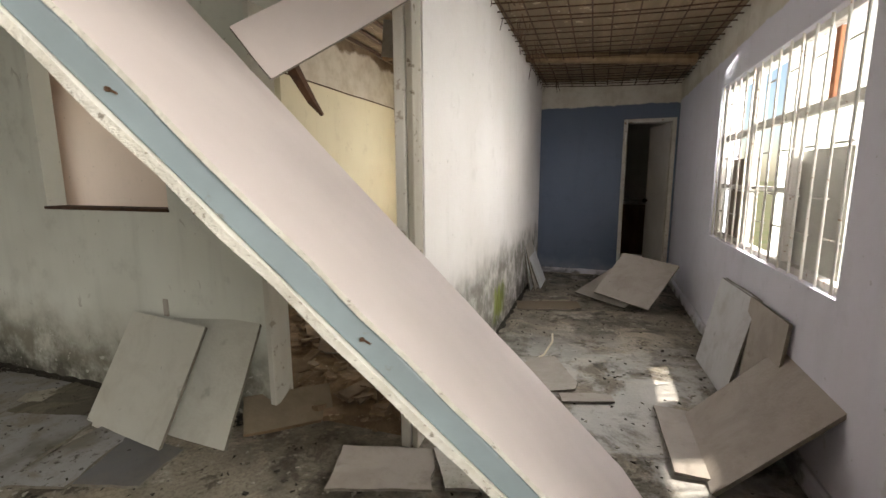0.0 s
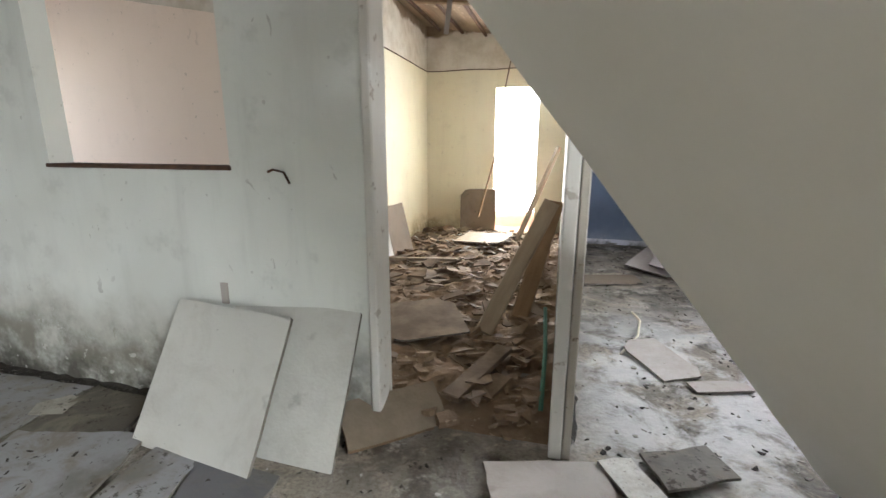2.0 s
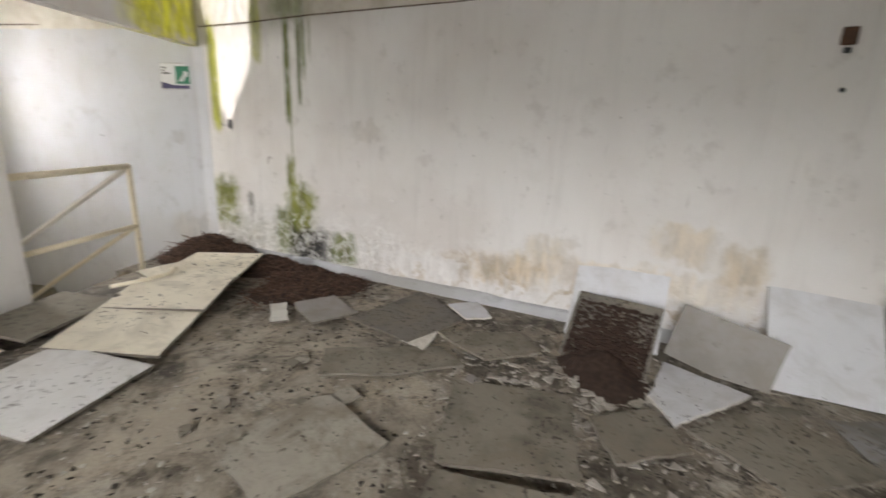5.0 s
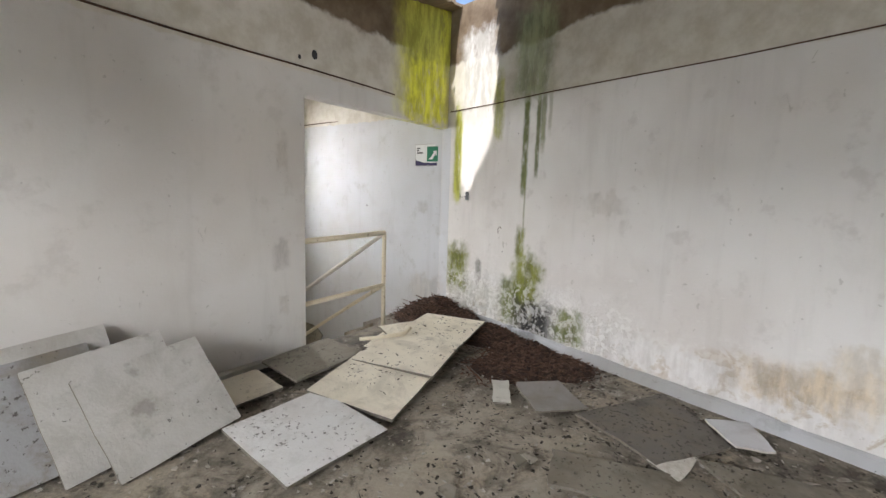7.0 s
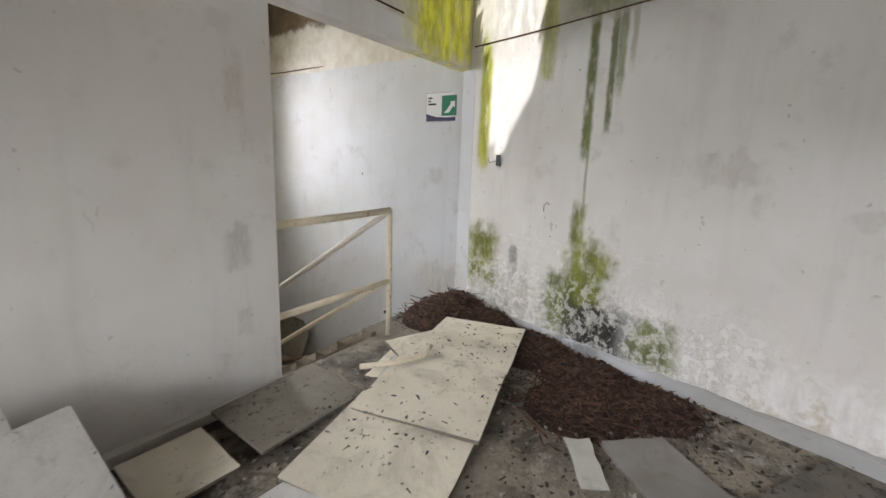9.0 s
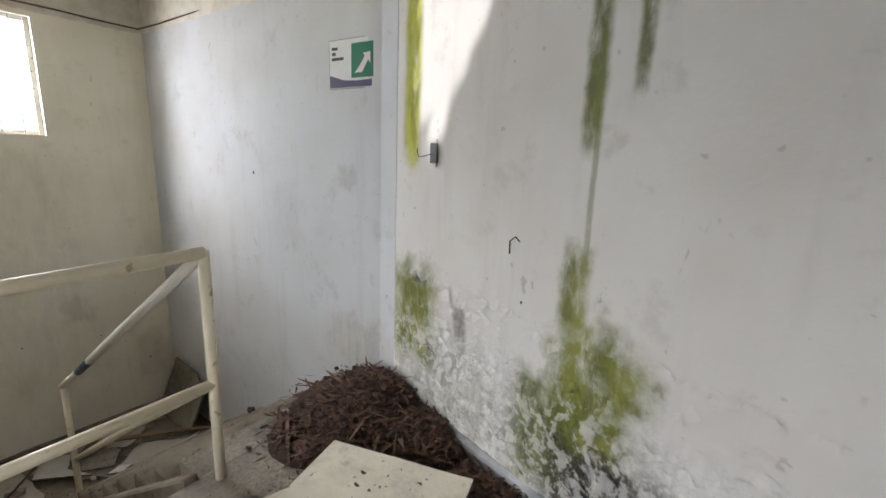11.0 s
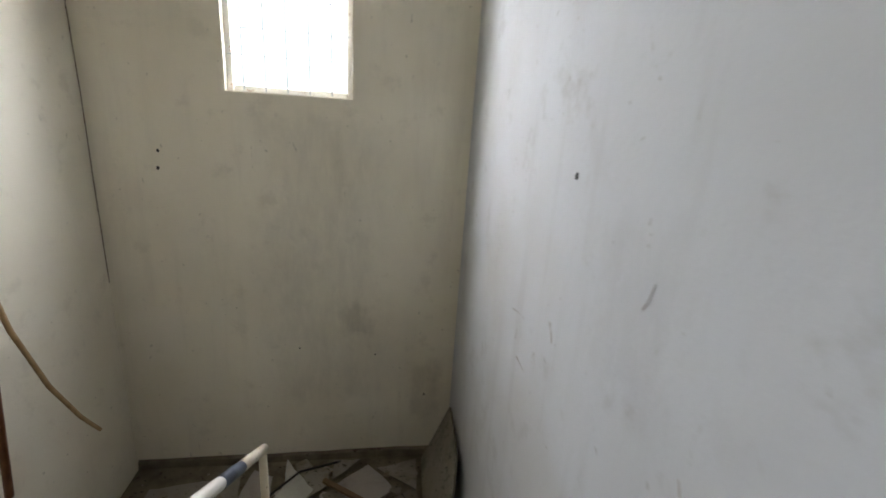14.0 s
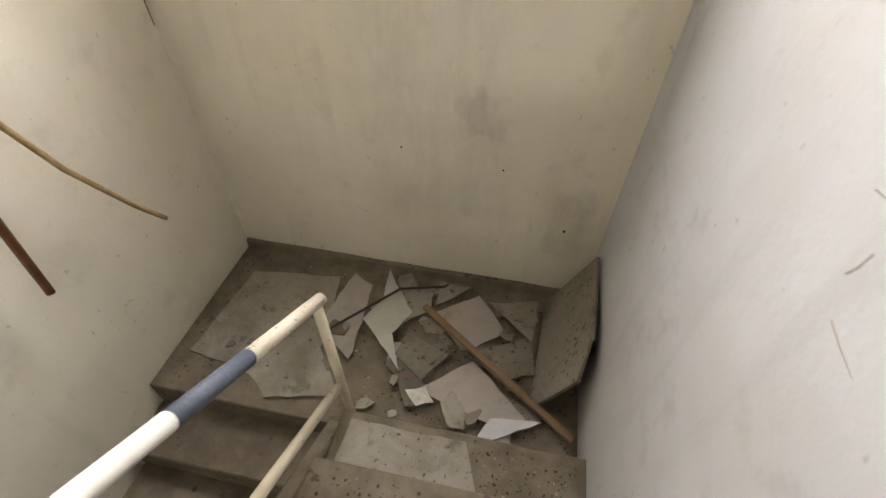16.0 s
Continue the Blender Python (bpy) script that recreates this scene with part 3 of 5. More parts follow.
# the second opening is assumed, unseen, and lets the room lamp in
wall("wall_east", (0.70, 6.3), (0.70, -3.66), -0.2, None, 0.16, M_LILAC, openings=((1.97, 4.11, 0.82, 2.0), (6.0, 9.4, 0.70, 2.1)),
     label="pale lilac wall with a barred window")
wall("wall_inner_west", (-3.0, 3.6), (-3.0, 6.65), -0.2, None, 0.12, M_INNER, label="cream wall with yellow damp along its foot")
wall("wall_inner_north", (-3.12, 6.65), (-0.9, 6.65), -0.2, None, 0.12, M_INNER, openings=((1.11, 1.70, 0.0, 2.03),), label="cream wall with a doorway to daylight")
M_HATCH = wall_material("pinkish_beige_paint", (0.80, 0.70, 0.62), (0.74, 0.64, 0.56), damp=0.0, old_line=0.0, grime=0.35)
wall("wall_side_room_north", (-6.3, 3.6), (-3.12, 3.6), -0.2, None, 0.1, M_HATCH, label="pinkish beige wall of the room behind the hatch")
# the opening is added out of view to let the fill lamp in
wall("wall_side_room_west", (-6.2, 1.99), (-6.2, 3.6), -0.2, None, 0.1, M_HATCH, openings=((0.3, 1.2, 0.9, 2.1),), label="pinkish beige wall with an added, unseen window opening")
wall("wall_side_room_south", (-6.3, 1.99), (-4.45, 1.99), -0.2, None, -0.1, M_HATCH, label="pinkish beige wall of the room behind the hatch")
fascia = block("trim_side_room", (-1.55, -0.018, 0.0), (1.55, 0.0, 0.55), M_PLAIN, "olive grey board band high on the pinkish wall", "trim", 0.003)
fascia.matrix_world = Matrix.Translation((-4.65, 3.598, 2.42)) @ Matrix.Rotation(radians(10), 4, "Y")
wall("wall_door", (-4.06, -3.66), (0.86, -3.66), -0.2, None, -0.12, M_D, label="white wall beside the stairway opening")
wall("wall_stair_header", (-6.2, -3.66), (-4.06, -3.66), 2.09, None, -0.12, M_D, label="lintel over the stairway with yellow green moss")
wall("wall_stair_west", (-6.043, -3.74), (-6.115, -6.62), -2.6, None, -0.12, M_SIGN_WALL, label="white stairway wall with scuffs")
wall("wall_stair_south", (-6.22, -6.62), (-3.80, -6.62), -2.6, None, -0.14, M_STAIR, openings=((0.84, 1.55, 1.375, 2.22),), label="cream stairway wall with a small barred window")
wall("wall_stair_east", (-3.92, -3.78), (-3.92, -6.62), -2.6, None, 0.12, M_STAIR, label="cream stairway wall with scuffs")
wall("wall_stair_lower", (-6.2, -3.0), (-3.8, -3.0), -2.6, -0.2, 0.1, M_STAIR)
wall("wall_stair_lower_west", (-6.1, -3.0), (-6.1, -3.95), -2.6, -0.2, -0.12, M_STAIR)
wall("wall_stair_lower_east", (-3.92, -3.0), (-3.92, -3.78), -2.6, -0.2, 0.12, M_STAIR)
for nm, a, b in (("wall_back_room_west", (-1.1, 6.77), (-1.1, 9.0)), ("wall_back_room_north", (-1.1, 8.9), (0.86, 8.9)), ("wall_back_room_east", (0.86, 9.0), (0.86, 6.42))):
    wall(nm, a, b, -0.2, 2.55, 0.1, M_PLAIN)
block("ceiling_back_room", (-1.2, 6.45, 2.40), (0.96, 9.0, 2.45), M_PLAIN, "plain grey ceiling of a dim back room", "ceiling")

# roof deck of old bamboo strips, with the fallen-in corner open to the sky
HOLE = [(-6.02, -3.50), (-5.62, -3.44), (-5.40, -3.20), (-5.10, -3.04), (-5.02, -2.86), (-5.17, -2.67), (-5.50, -2.80), (-5.79, -2.97), (-5.98, -3.04)]


def hole_span(x):
    ys = []
    for (x0, y0), (x1, y1) in zip(HOLE, HOLE[1:] + HOLE[:1]):
        if (x0 - x) * (x1 - x) < 0:
            ys.append(y0 + (y1 - y0) * (x - x0) / (x1 - x0))
    return (min(ys), max(ys)) if len(ys) > 1 else None


bm = bmesh.new()
rng = random.Random(5)
x = 1.32
while x > -6.35:
    w = rng.uniform(0.045, 0.075)
    gap = hole_span(x - w / 2)
    spans = [(1.3 if x > 0.94 else -6.9, 9.0 if x > -1.2 else 6.9)]
    if gap:
        spans = [(-6.9, gap[0] + rng.uniform(-0.03, 0.03)), (gap[1] + rng.uniform(-0.03, 0.03), 6.9)]
    dz = rng.uniform(0, 0.012)
    for y0, y1 in spans:
        za, zb = roof_z(x) + dz, roof_z(x - w) + dz
        v = [bm.verts.new(p) for p in ((x + 0.004, y0, za), (x - w - 0.004, y0, zb), (x - w - 0.004, y1, zb), (x + 0.004, y1, za))]
        u = [bm.verts.new(q.co + Vector((0, 0, 0.03))) for q in v]
        bm.faces.new(v[::-1])
        bm.faces.new(u)
        for i in range(4):
            bm.faces.new([v[i], v[(i + 1) % 4], u[(i + 1) % 4], u[i]])
    x -= w
tagged(part("ceiling", bm, M_BAMBOO), "dark brown bamboo roof deck with a fallen-in corner", "ceiling", kind="structure")
# wire mesh hung under the deck: loose rods both ways
bm = bmesh.new()
rng = random.Random(8)
y = 1.2
while y < 6.3:
    sag = rng.uniform(0.0, 0.025)
    tube(bm, [(xx, y + rng.uniform(-0.015, 0.015), roof_z(xx) - 0.05 - sag * math.sin((xx + 1) * 1.8)) for xx in (0.69, 0.25, -0.2, -0.6, -0.95)], 0.005, 5)
    y += rng.uniform(0.13, 0.17)
x = 0.62
while x > -0.95:
    tube(bm, [(x + rng.uniform(-0.012, 0.012), yy, roof_z(x) - 0.045 - rng.uniform(0, 0.02)) for yy in (0.9, 2.0, 3.2, 4.4, 5.5, 6.28)], 0.006, 5)
    x -= rng.uniform(0.13, 0.18)
x = -1.2
while x > -2.95:
    tube(bm, [(x, yy, roof_z(x) - 0.03) for yy in (2.0, 4.2, 6.6)], 0.02, 6)
    x -= 0.32
for k in range(60):
    xx, yy = rng.uniform(-0.95, -0.75), rng.uniform(2.2, 6.25)
    z = roof_z(xx) - 0.05
    tube(bm, [(xx, yy, z), (xx + rng.uniform(-0.04, 0.06), yy + rng.uniform(-0.05, 0.05), z - rng.uniform(0.05, 0.14))], 0.003, 4)
tagged(part("ceiling_mesh", bm, M_RUST), "rusty wire mesh hanging below the roof deck", "wire mesh", kind="structure")
# rafters seen under the deck
for i, yy in enumerate((-2.2, -0.3, 4.9)):
    bm = bmesh.new()
    tube(bm, [(0.6, yy, roof_z(0.6) - 0.10), (-2.6, yy + 0.03, roof_z(-2.6) - 0.10)] if yy > 2 else [(0.6, yy, roof_z(0.6) - 0.07), (-5.2, yy + 0.05, roof_z(-5.2) - 0.07)], 0.05, 9)
    tagged(part("rafter_%d" % (i + 1), bm, M_WOOD), "round dark roof pole under the deck", "rafter", kind="structure")


def strip_trim(name, pts, z, material, off=(0.0, 0.0), label="dark remains of the ceiling edge trim"):
    bm = bmesh.new()
    rng = random.Random(len(name))
    for a, b in zip(pts, pts[1:]):
        a, b = Vector((*a, z)), Vector((*b, z))
        tube(bm, [a.lerp(b, k / 8) + Vector((0, 0, rng.uniform(-0.006, 0.006))) for k in range(9)], 0.007, 5)
    tagged(part(name, bm, material), label, "trim", kind="structure")


strip_trim("trim_west", [(-4.335, 1.80), (-6.005, -3.62)], 2.27, M_RUST)
strip_trim("trim_door_wall", [(-1.0, -3.655), (-5.1, -3.655)], 2.29, M_RUST)
strip_trim("trim_inner", [(-2.995, 3.62), (-2.99, 6.645), (-1.06, 6.645)], 2.27, M_RUST)
strip_trim("trim_stair", [(-6.095, -4.0), (-6.095, -6.615), (-3.93, -6.615)], 2.30, M_RUST)


def skirting(name, a, b, high, deep, material, left=True, label="painted cement skirting with chips"):
    a, b = Vector((*a, 0)), Vector((*b, 0))
    L = (b - a).length
    bm = bmesh.new()
    rng = random.Random(len(name))
    n = max(3, int(L / 0.18))
    sgn = 1 if left else -1
    rows = []
    for i in range(n + 1):
        s = L * i / n
        h = high * rng.uniform(0.86, 1.06)
        d = deep * rng.uniform(0.8, 1.1)
        rows.append([bm.verts.new((s, sgn * -0.004, 0)), bm.verts.new((s, sgn * d, 0)), bm.verts.new((s, sgn * d * 0.85, h * 0.85)), bm.verts.new((s, sgn * d * 0.4, h)), bm.verts.new((s, sgn * -0.004, h))])
    for r, q in zip(rows, rows[1:]):
        for k in range(5):
            bm.faces.new([r[k], r[(k + 1) % 5], q[(k + 1) % 5], q[k]])
    bm.faces.new(rows[0])
    bm.faces.new(rows[-1])
    bmesh.ops.recalc_face_normals(bm, faces=bm.faces)
    ob = part(name, bm, material)
    ob.matrix_world = Matrix.Translation(a) @ Matrix.Rotation(math.atan2(b.y - a.y, b.x - a.x), 4, "Z")
    return tagged(ob, label, "baseboard", kind="structure")


M_BASE = wall_material("pale_skirting_paint", (0.50, 0.515, 0.54), (0.33, 0.325, 0.31), damp=0.0, old_line=0.0, grime=0.9, moss=(
    ("y", -3.3, 0.6, -0.1, 0.16, 0.6, (0.10, 0.09, 0.06), 0.10),
    ("y", -2.45, 0.25, -0.1, 0.13, 0.6, (0.07, 0.07, 0.06), 0.05)))
skirting("baseboard_west", W2A, (-6.03, -3.72), 0.09, 0.04, M_BASE, True)
skirting("baseboard_east", (0.70, 6.3), (0.70, -3.6), 0.09, 0.03, M_LILAC, False)
skirting("baseboard_door_wall", (-4.06, -3.66), (0.6, -3.66), 0.08, 0.05, M_TILE, True)
skirting("baseboard_blue", (-0.96, 6.3), (0.05, 6.3), 0.07, 0.02, M_LILAC, False)


def foot_strip(name, a, b, off, seed):
    """A crumbling dark line where a wall meets the floor."""
    rng = random.Random(seed)
    a, b = Vector((*a, 0)), Vector((*b, 0))
    way = (b - a).normalized()
    out = Vector((-way.y, way.x, 0)) * off
    bm, rows = bmesh.new(), []
    n = int((b - a).length / 0.06)
    for i in range(n + 1):
        p = a.lerp(b, i / n)
        h, d = rng.uniform(0.004, 0.025), rng.uniform(0.005, 0.035)
        rows.append([bm.verts.new(p - out * 0.006 + Vector((0, 0, h))), bm.verts.new(p + out * (d * 0.5 + 0.004) + Vector((0, 0, h * 0.7))), bm.verts.new(p + out * (d + 0.01) + Vector((0, 0, -0.003)))])
    for r, q in zip(rows, rows[1:]):
        bm.faces.new([r[0], r[1], q[1], q[0]])
        bm.faces.new([r[1], r[2], q[2], q[1]])
    bmesh.ops.recalc_face_normals(bm, faces=bm.faces)
    tagged(part(name, bm, M_GRIME), "dark crumbling strip along the wall foot", "dirt", kind="stuff")


foot_strip("wall_foot_dirt", (-1.82, 1.878), (-4.28, 1.878), 1, 1)
foot_strip("wall_foot_dirt", (-4.36, 1.70), (-5.98, -3.5), 1, 2)
foot_strip("wall_foot_dirt", (-0.962, 6.28), (-0.962, 2.03), 1, 3)
foot_strip("wall_foot_dirt", (0.6, -3.60), (-4.04, -3.60), -1, 4)

# ---- jambs, posts, doors ----
def upright(name, lo, hi, material, label, category, bevel=0.006):
    return tagged(part(name, box_mesh(lo, hi, bevel), material), label, category, kind="structure")


upright("door_frame_jamb", (-1.803, 1.864, 0.11), (-1.763, 2.01, 2.12), M_JAMB, "white painted door jamb with flaking edges", "door jamb")
jamb = upright("wall_end_jamb", (0.0, -0.004, 0.0), (0.15, 0.002, 2.085), M_SIGN_WALL, "pale plaster strip at the end of the long wall", "wall trim", 0.0)
jamb.matrix_world = Matrix.Translation((-5.9965, -3.60, 0.0)) @ Matrix.Rotation(math.atan2(-5.83, -1.80), 4, "Z")
post = new("partition_post")
part("post_face", box_mesh((-1.058, 1.905, 0.0), (-1.008, 2.018, roof_z(-1.03)), 0.005), M_JAMB, post)
part("post_side", box_mesh((-1.004, 1.915, 0.0), (-0.972, 2.018, roof_z(-1.0)), 0.004), M_POST, post)
tagged(post, "weathered post at the partition's end with peeling paint", "post", kind="structure")

frame_ob = new("door_1")
for lo, hi in (((0.07, 6.27, 0.0), (0.115, 6.425, 2.02)), ((0.625, 6.27, 0.0), (0.67, 6.425, 2.02)), ((0.115, 6.27, 1.975), (0.625, 6.425, 2.02))):
    part("door_frame", box_mesh(lo, hi, 0.004), M_FRAME, frame_ob)
leaf = part("door_leaf", box_mesh((-0.50, 0.0, 0.01), (0.0, 0.035, 1.97), 0.004), M_DOOR, frame_ob, "grey white door leaf standing open")
leaf.matrix_local = pose(0.622, 6.43, 0, 0, 0, -68)
knob = bmesh.new()
bmesh.ops.create_uvsphere(knob, u_segments=10, v_segments=8, radius=0.028, matrix=Matrix.Translation((-0.45, -0.04, 0.98)))
tube(knob, [(-0.45, 0.0, 0.98), (-0.45, -0.03, 0.98)], 0.011, 8)
part("door_knob", knob, M_RUST, leaf, "small dark door knob")
tagged(frame_ob, "open door with a white frame in the blue wall", "door", kind="structure")

cab = new("wash_cabinet")
part("body", box_mesh((-0.3, 8.2, 0.0), (0.82, 8.78, 0.84), 0.006), M_WOOD, cab)
part("top", box_mesh((-0.33, 8.16, 0.844), (0.85, 8.8, 0.90), 0.01), M_FRAME, cab, "pale worktop")
for xx in (-0.26, 0.28):
    part("cabinet_door", box_mesh((xx, 8.182, 0.08), (xx + 0.52, 8.198, 0.78), 0.003), M_WOOD, cab)
tagged(cab, "dark wooden cabinet with a pale top", "cabinet")


# ---- windows ----
def bar_window(name, origin, length, z0, z1, axis, face, mullions, rails, bars, cross, material, label, depth=0.05, thick=0.0065, bar_material=None):
    """A steel window along an axis with mullions, rails and round security bars on the room side (face = +1 or -1)."""
    thing = new(name)

    def at(s, z, d):
        return (origin[0] + (s if axis == "x" else d * face), origin[1] + (s if axis == "y" else d * face), z)

    def bar_box(pname, s0, s1, za, zb, d0, d1, mat):
        p, q = Vector(at(s0, za, d0)), Vector(at(s1, zb, d1))
        lo, hi = [min(a, b) for a, b in zip(p, q)], [max(a, b) for a, b in zip(p, q)]
        return part(pname, box_mesh(lo, hi, 0.003), mat, thing)

    for s in (0.0, length - 0.035):
        bar_box("frame_side", s, s + 0.035, z0, z1, -depth, 0.0, material)
    for z in (z0, z1 - 0.035):
        bar_box("frame_rail", 0.036, length - 0.036, z, z + 0.035, -depth, 0.0, material)
    for s, w in mullions:
        bar_box("mullion", s - w / 2, s + w / 2, z0 + 0.036, z1 - 0.036, -depth + 0.004, -0.004, material)
    for s0, s1, z, w, mat in rails:
        bar_box("glazing_bar", s0, s1, z - w / 2, z + w / 2, -depth + 0.008, -0.008, mat)
    for s in bars:
        bm = bmesh.new()
        tube(bm, [at(s, z0 + 0.01, 0.03), at(s + 0.004, (z0 + z1) / 2, 0.032), at(s, z1 - 0.01, 0.03)], thick, 8)
        part("bar", bm, bar_material or material, thing)
    for s0, s1, z in cross:
        bm = bmesh.new()
        tube(bm, [at(s0, z, 0.022), at(s1, z, 0.022)], thick * 0.77, 6)
        part("cross_bar", bm, bar_material or material, thing)
    return tagged(thing, label, "window", kind="structure")


rng = random.Random(3)
bars = [0.06 + 0.143 * k for k in range(15)]
cross = []
for k in range(14):
    for j in range(3):
        cross.append((bars[k], bars[k + 1], 0.82 + 0.22 + 0.40 * j + (0.17 if k % 2 else 0.0)))
# length runs along +y from the near jamb at y 2.19
bar_window("window_1", (0.735, 2.19), 2.14, 0.82, 2.0, "y", -1, [(0.72, 0.05), (1.42, 0.07)],
           [(0.036, 0.69, 1.62, 0.05, M_FRAME), (0.75, 1.38, 1.62, 0.05, M_FRAME), (1.46, 2.10, 1.60, 0.05, M_FRAME), (0.75, 1.38, 1.23, 0.03, M_FRAME), (1.46, 2.1, 1.23, 0.03, M_FRAME)],
           bars, cross, M_FRAME, "large barred steel window with flaking white paint")
bm = box_mesh((0.77, 2.62, 1.64), (0.80, 2.665, 1.96), 0.002)
tagged(part("window_sash_post", bm, M_BRICK), "red painted sash post of the window", "window post", kind="structure")
sheet("window_board", 0.62, 0.60, 0.012, Matrix.Translation((0.80, 2.46, 0.835)) @ Matrix(((0, 0, 1, 0), (1, 0, 0, 0), (0, 1, 0, 0), (0, 0, 0, 1))), M_TILE,
      "grey board standing behind the window bars", "board", seed=31)
sheet("window_board", 0.60, 0.60, 0.012, Matrix.Translation((0.80, 3.66, 0.835)) @ Matrix(((0, 0, 1, 0), (1, 0, 0, 0), (0, 1, 0, 0), (0, 0, 0, 1))), M_TILE_BROWN,
      "dark brown board standing behind the window bars", "board", seed=32)

sb = [0.12, 0.245, 0.37, 0.49, 0.61]
sc = []
for k, (a, b) in enumerate(zip([0.02] + sb, sb + [0.69])):
    for j in range(2):
        sc.append((a, b, 1.375 + (0.20 if k % 2 else 0.34) + 0.30 * j))
bar_window("window_2", (-5.38, -6.66), 0.71, 1.375, 2.22, "x", 1, [], [], sb, sc, M_FRAME, "small stair window with thin grey bars", 0.05, 0.0035, M_STEEL)

# open hatch
block("hatch_sill", (-3.44, 1.868, 1.128), (-2.41, 1.995, 1.146), M_RUST, "dark thin sill of the wall hatch", "sill", 0.002)

# ---- stairs ----
RISE, GO, NSTEP = 0.17, 0.27, 7
for i in range(1, NSTEP):
    y1 = -3.954 - GO * (i - 1)
    block("step_%d" % i, (-6.098, y1 - GO - 0.02, -RISE * i - 0.16), (-5.0, y1 - 0.002 * i, -RISE * i), M_STEP, "worn cement stair step with dirt", "step", 0.008)
LAND = -RISE * NSTEP
block("landing", (-6.098, -6.618, LAND - 0.16), (-3.925, -5.574, LAND), M_STEP, "cement stair landing under rubbish", "landing", 0.006)
for i in range(1, NSTEP + 1):
    y0 = -5.57 + GO * (i - 1)
    block("lower_step_%d" % i, (-4.95, y0 - 0.02, LAND - RISE * i - 0.16), (-3.925, y0 + GO - 0.002 * i, LAND - RISE * i), M_STEP, "worn cement stair step with dirt", "step", 0.008)
skirting("baseboard_stair", (-3.93, -6.62), (-6.09, -6.62), 0.06, 0.03, M_STEP, False).location.z = LAND

bm = bmesh.new()
prof = [(-3.79, 0.035), (-5.56, LAND + 0.10), (-5.56, LAND - 0.16), (-3.79, -0.34)]
near = [bm.verts.new((-4.998, y, z)) for y, z in prof]
far = [bm.verts.new((-4.93, y, z)) for y, z in prof]
bm.faces.new(near)
bm.faces.new(far[::-1])
for i in range(4):
    bm.faces.new([near[i], far[i], far[(i + 1) % 4], near[(i + 1) % 4]])
bmesh.ops.recalc_face_normals(bm, faces=bm.faces)
bmesh.ops.bevel(bm, geom=bm.edges[:], offset=0.01, segments=1, affect="EDGES")
tagged(part("stair_stringer", bm, M_STEP), "sloping cement kerb beside the steps", "stair kerb", kind="structure")

railing = new("stair_railing")


def rail_part(name, pts, r, mat, label=""):
    bm = bmesh.new()
    tube(bm, pts, r, 14)
    return part(name, bm, mat, railing, label, smooth=True)


rail_part("top_rail", [(-4.05, -3.73, 0.935), (-4.5, -3.728, 0.942), (-5.055, -3.722, 0.955)], 0.024, M_IVORY)
rail_part("post", [(-5.055, -3.722, -0.005), (-5.055, -3.722, 0.5), (-5.055, -3.722, 0.962)], 0.021, M_IVORY)
rail_part("mid_rail", [(-4.05, -3.73, 0.40), (-5.055, -3.722, 0.425)], 0.021, M_IVORY)
rail_part("stair_rail", [(-5.05, -3.735, 0.94), (-5.04, -4.4, 0.525), (-5.03, -5.06, 0.11)], 0.0225, M_WHITEPIPE)
rail_part("rail_patch", [(-5.03, -5.05, 0.116), (-5.028, -5.27, -0.022)], 0.0232, M_BLUEPIPE, "bare blue grey length of pipe")
rail_part("rail_tip", [(-5.028, -5.265, -0.019), (-5.022, -5.63, -0.247)], 0.0226, M_PIPETIP, "flaking white pipe end")
rail_part("lower_stair_rail", [(-5.05, -3.735, 0.415), (-5.04, -4.6, -0.13), (-5.025, -5.57, -0.76)], 0.019, M_IVORY)
rail_part("end_post", [(-5.022, -5.60, -0.24), (-5.022, -5.605, -0.7), (-5.022, -5.61, LAND - 0.003)], 0.019, M_IVORY)
tagged(railing, "ivory painted pipe railing round the stairwell", "railing")

# ---- fallen partition panel ----
up = Vector((-0.605, -0.276, 0.748)).normalized()
acr = Vector((-0.34, 0.94, 0.0))
acr = (acr - up * acr.dot(up)).normalized()
nrm = acr.cross(up)
PANEL = Matrix.Translation((0.30, 1.02, 0.0)) @ Matrix((acr, up, nrm)).transposed().to_4x4()
panel = new("fallen_partition")
panel.matrix_world = PANEL
rng = random.Random(12)


def skin(name, z0, z1, mat, x0, x1, length, label, drop=0.0):
    bm = bmesh.new()
    n = 34
    left = [(x0 + rng.uniform(-0.006, 0.006), length * i / n) for i in range(n + 1)]
    right = [(x1 + rng.uniform(-0.008, 0.008), length * i / n) for i in range(n + 1)]
    lo = [[bm.verts.new((*p, z0 + d)) for p in side] for side, d in ((left, 0.0), (right, drop))]
    hi = [[bm.verts.new((*p, z1 + d)) for p in side] for side, d in ((left, 0.0), (right, drop))]
    for i in range(n):
        bm.faces.new([hi[0][i], hi[1][i], hi[1][i + 1], hi[0][i + 1]])
        bm.faces.new([lo[0][i], lo[0][i + 1], lo[1][i + 1], lo[1][i]])
        for a, b in ((lo[0], hi[0]), (hi[1], lo[1])):
            bm.faces.new([a[i], b[i], b[i + 1], a[i + 1]]).material_index = 1
    bm.faces.new([lo[0][0], lo[1][0], hi[1][0], hi[0][0]]).material_index = 1
    bm.faces.new([lo[0][n], hi[0][n], hi[1][n], lo[1][n]]).material_index = 1
    ob = part(name, bm, mat, panel, label)
    ob.data.materials.append(M_GYPSUM)
    return ob


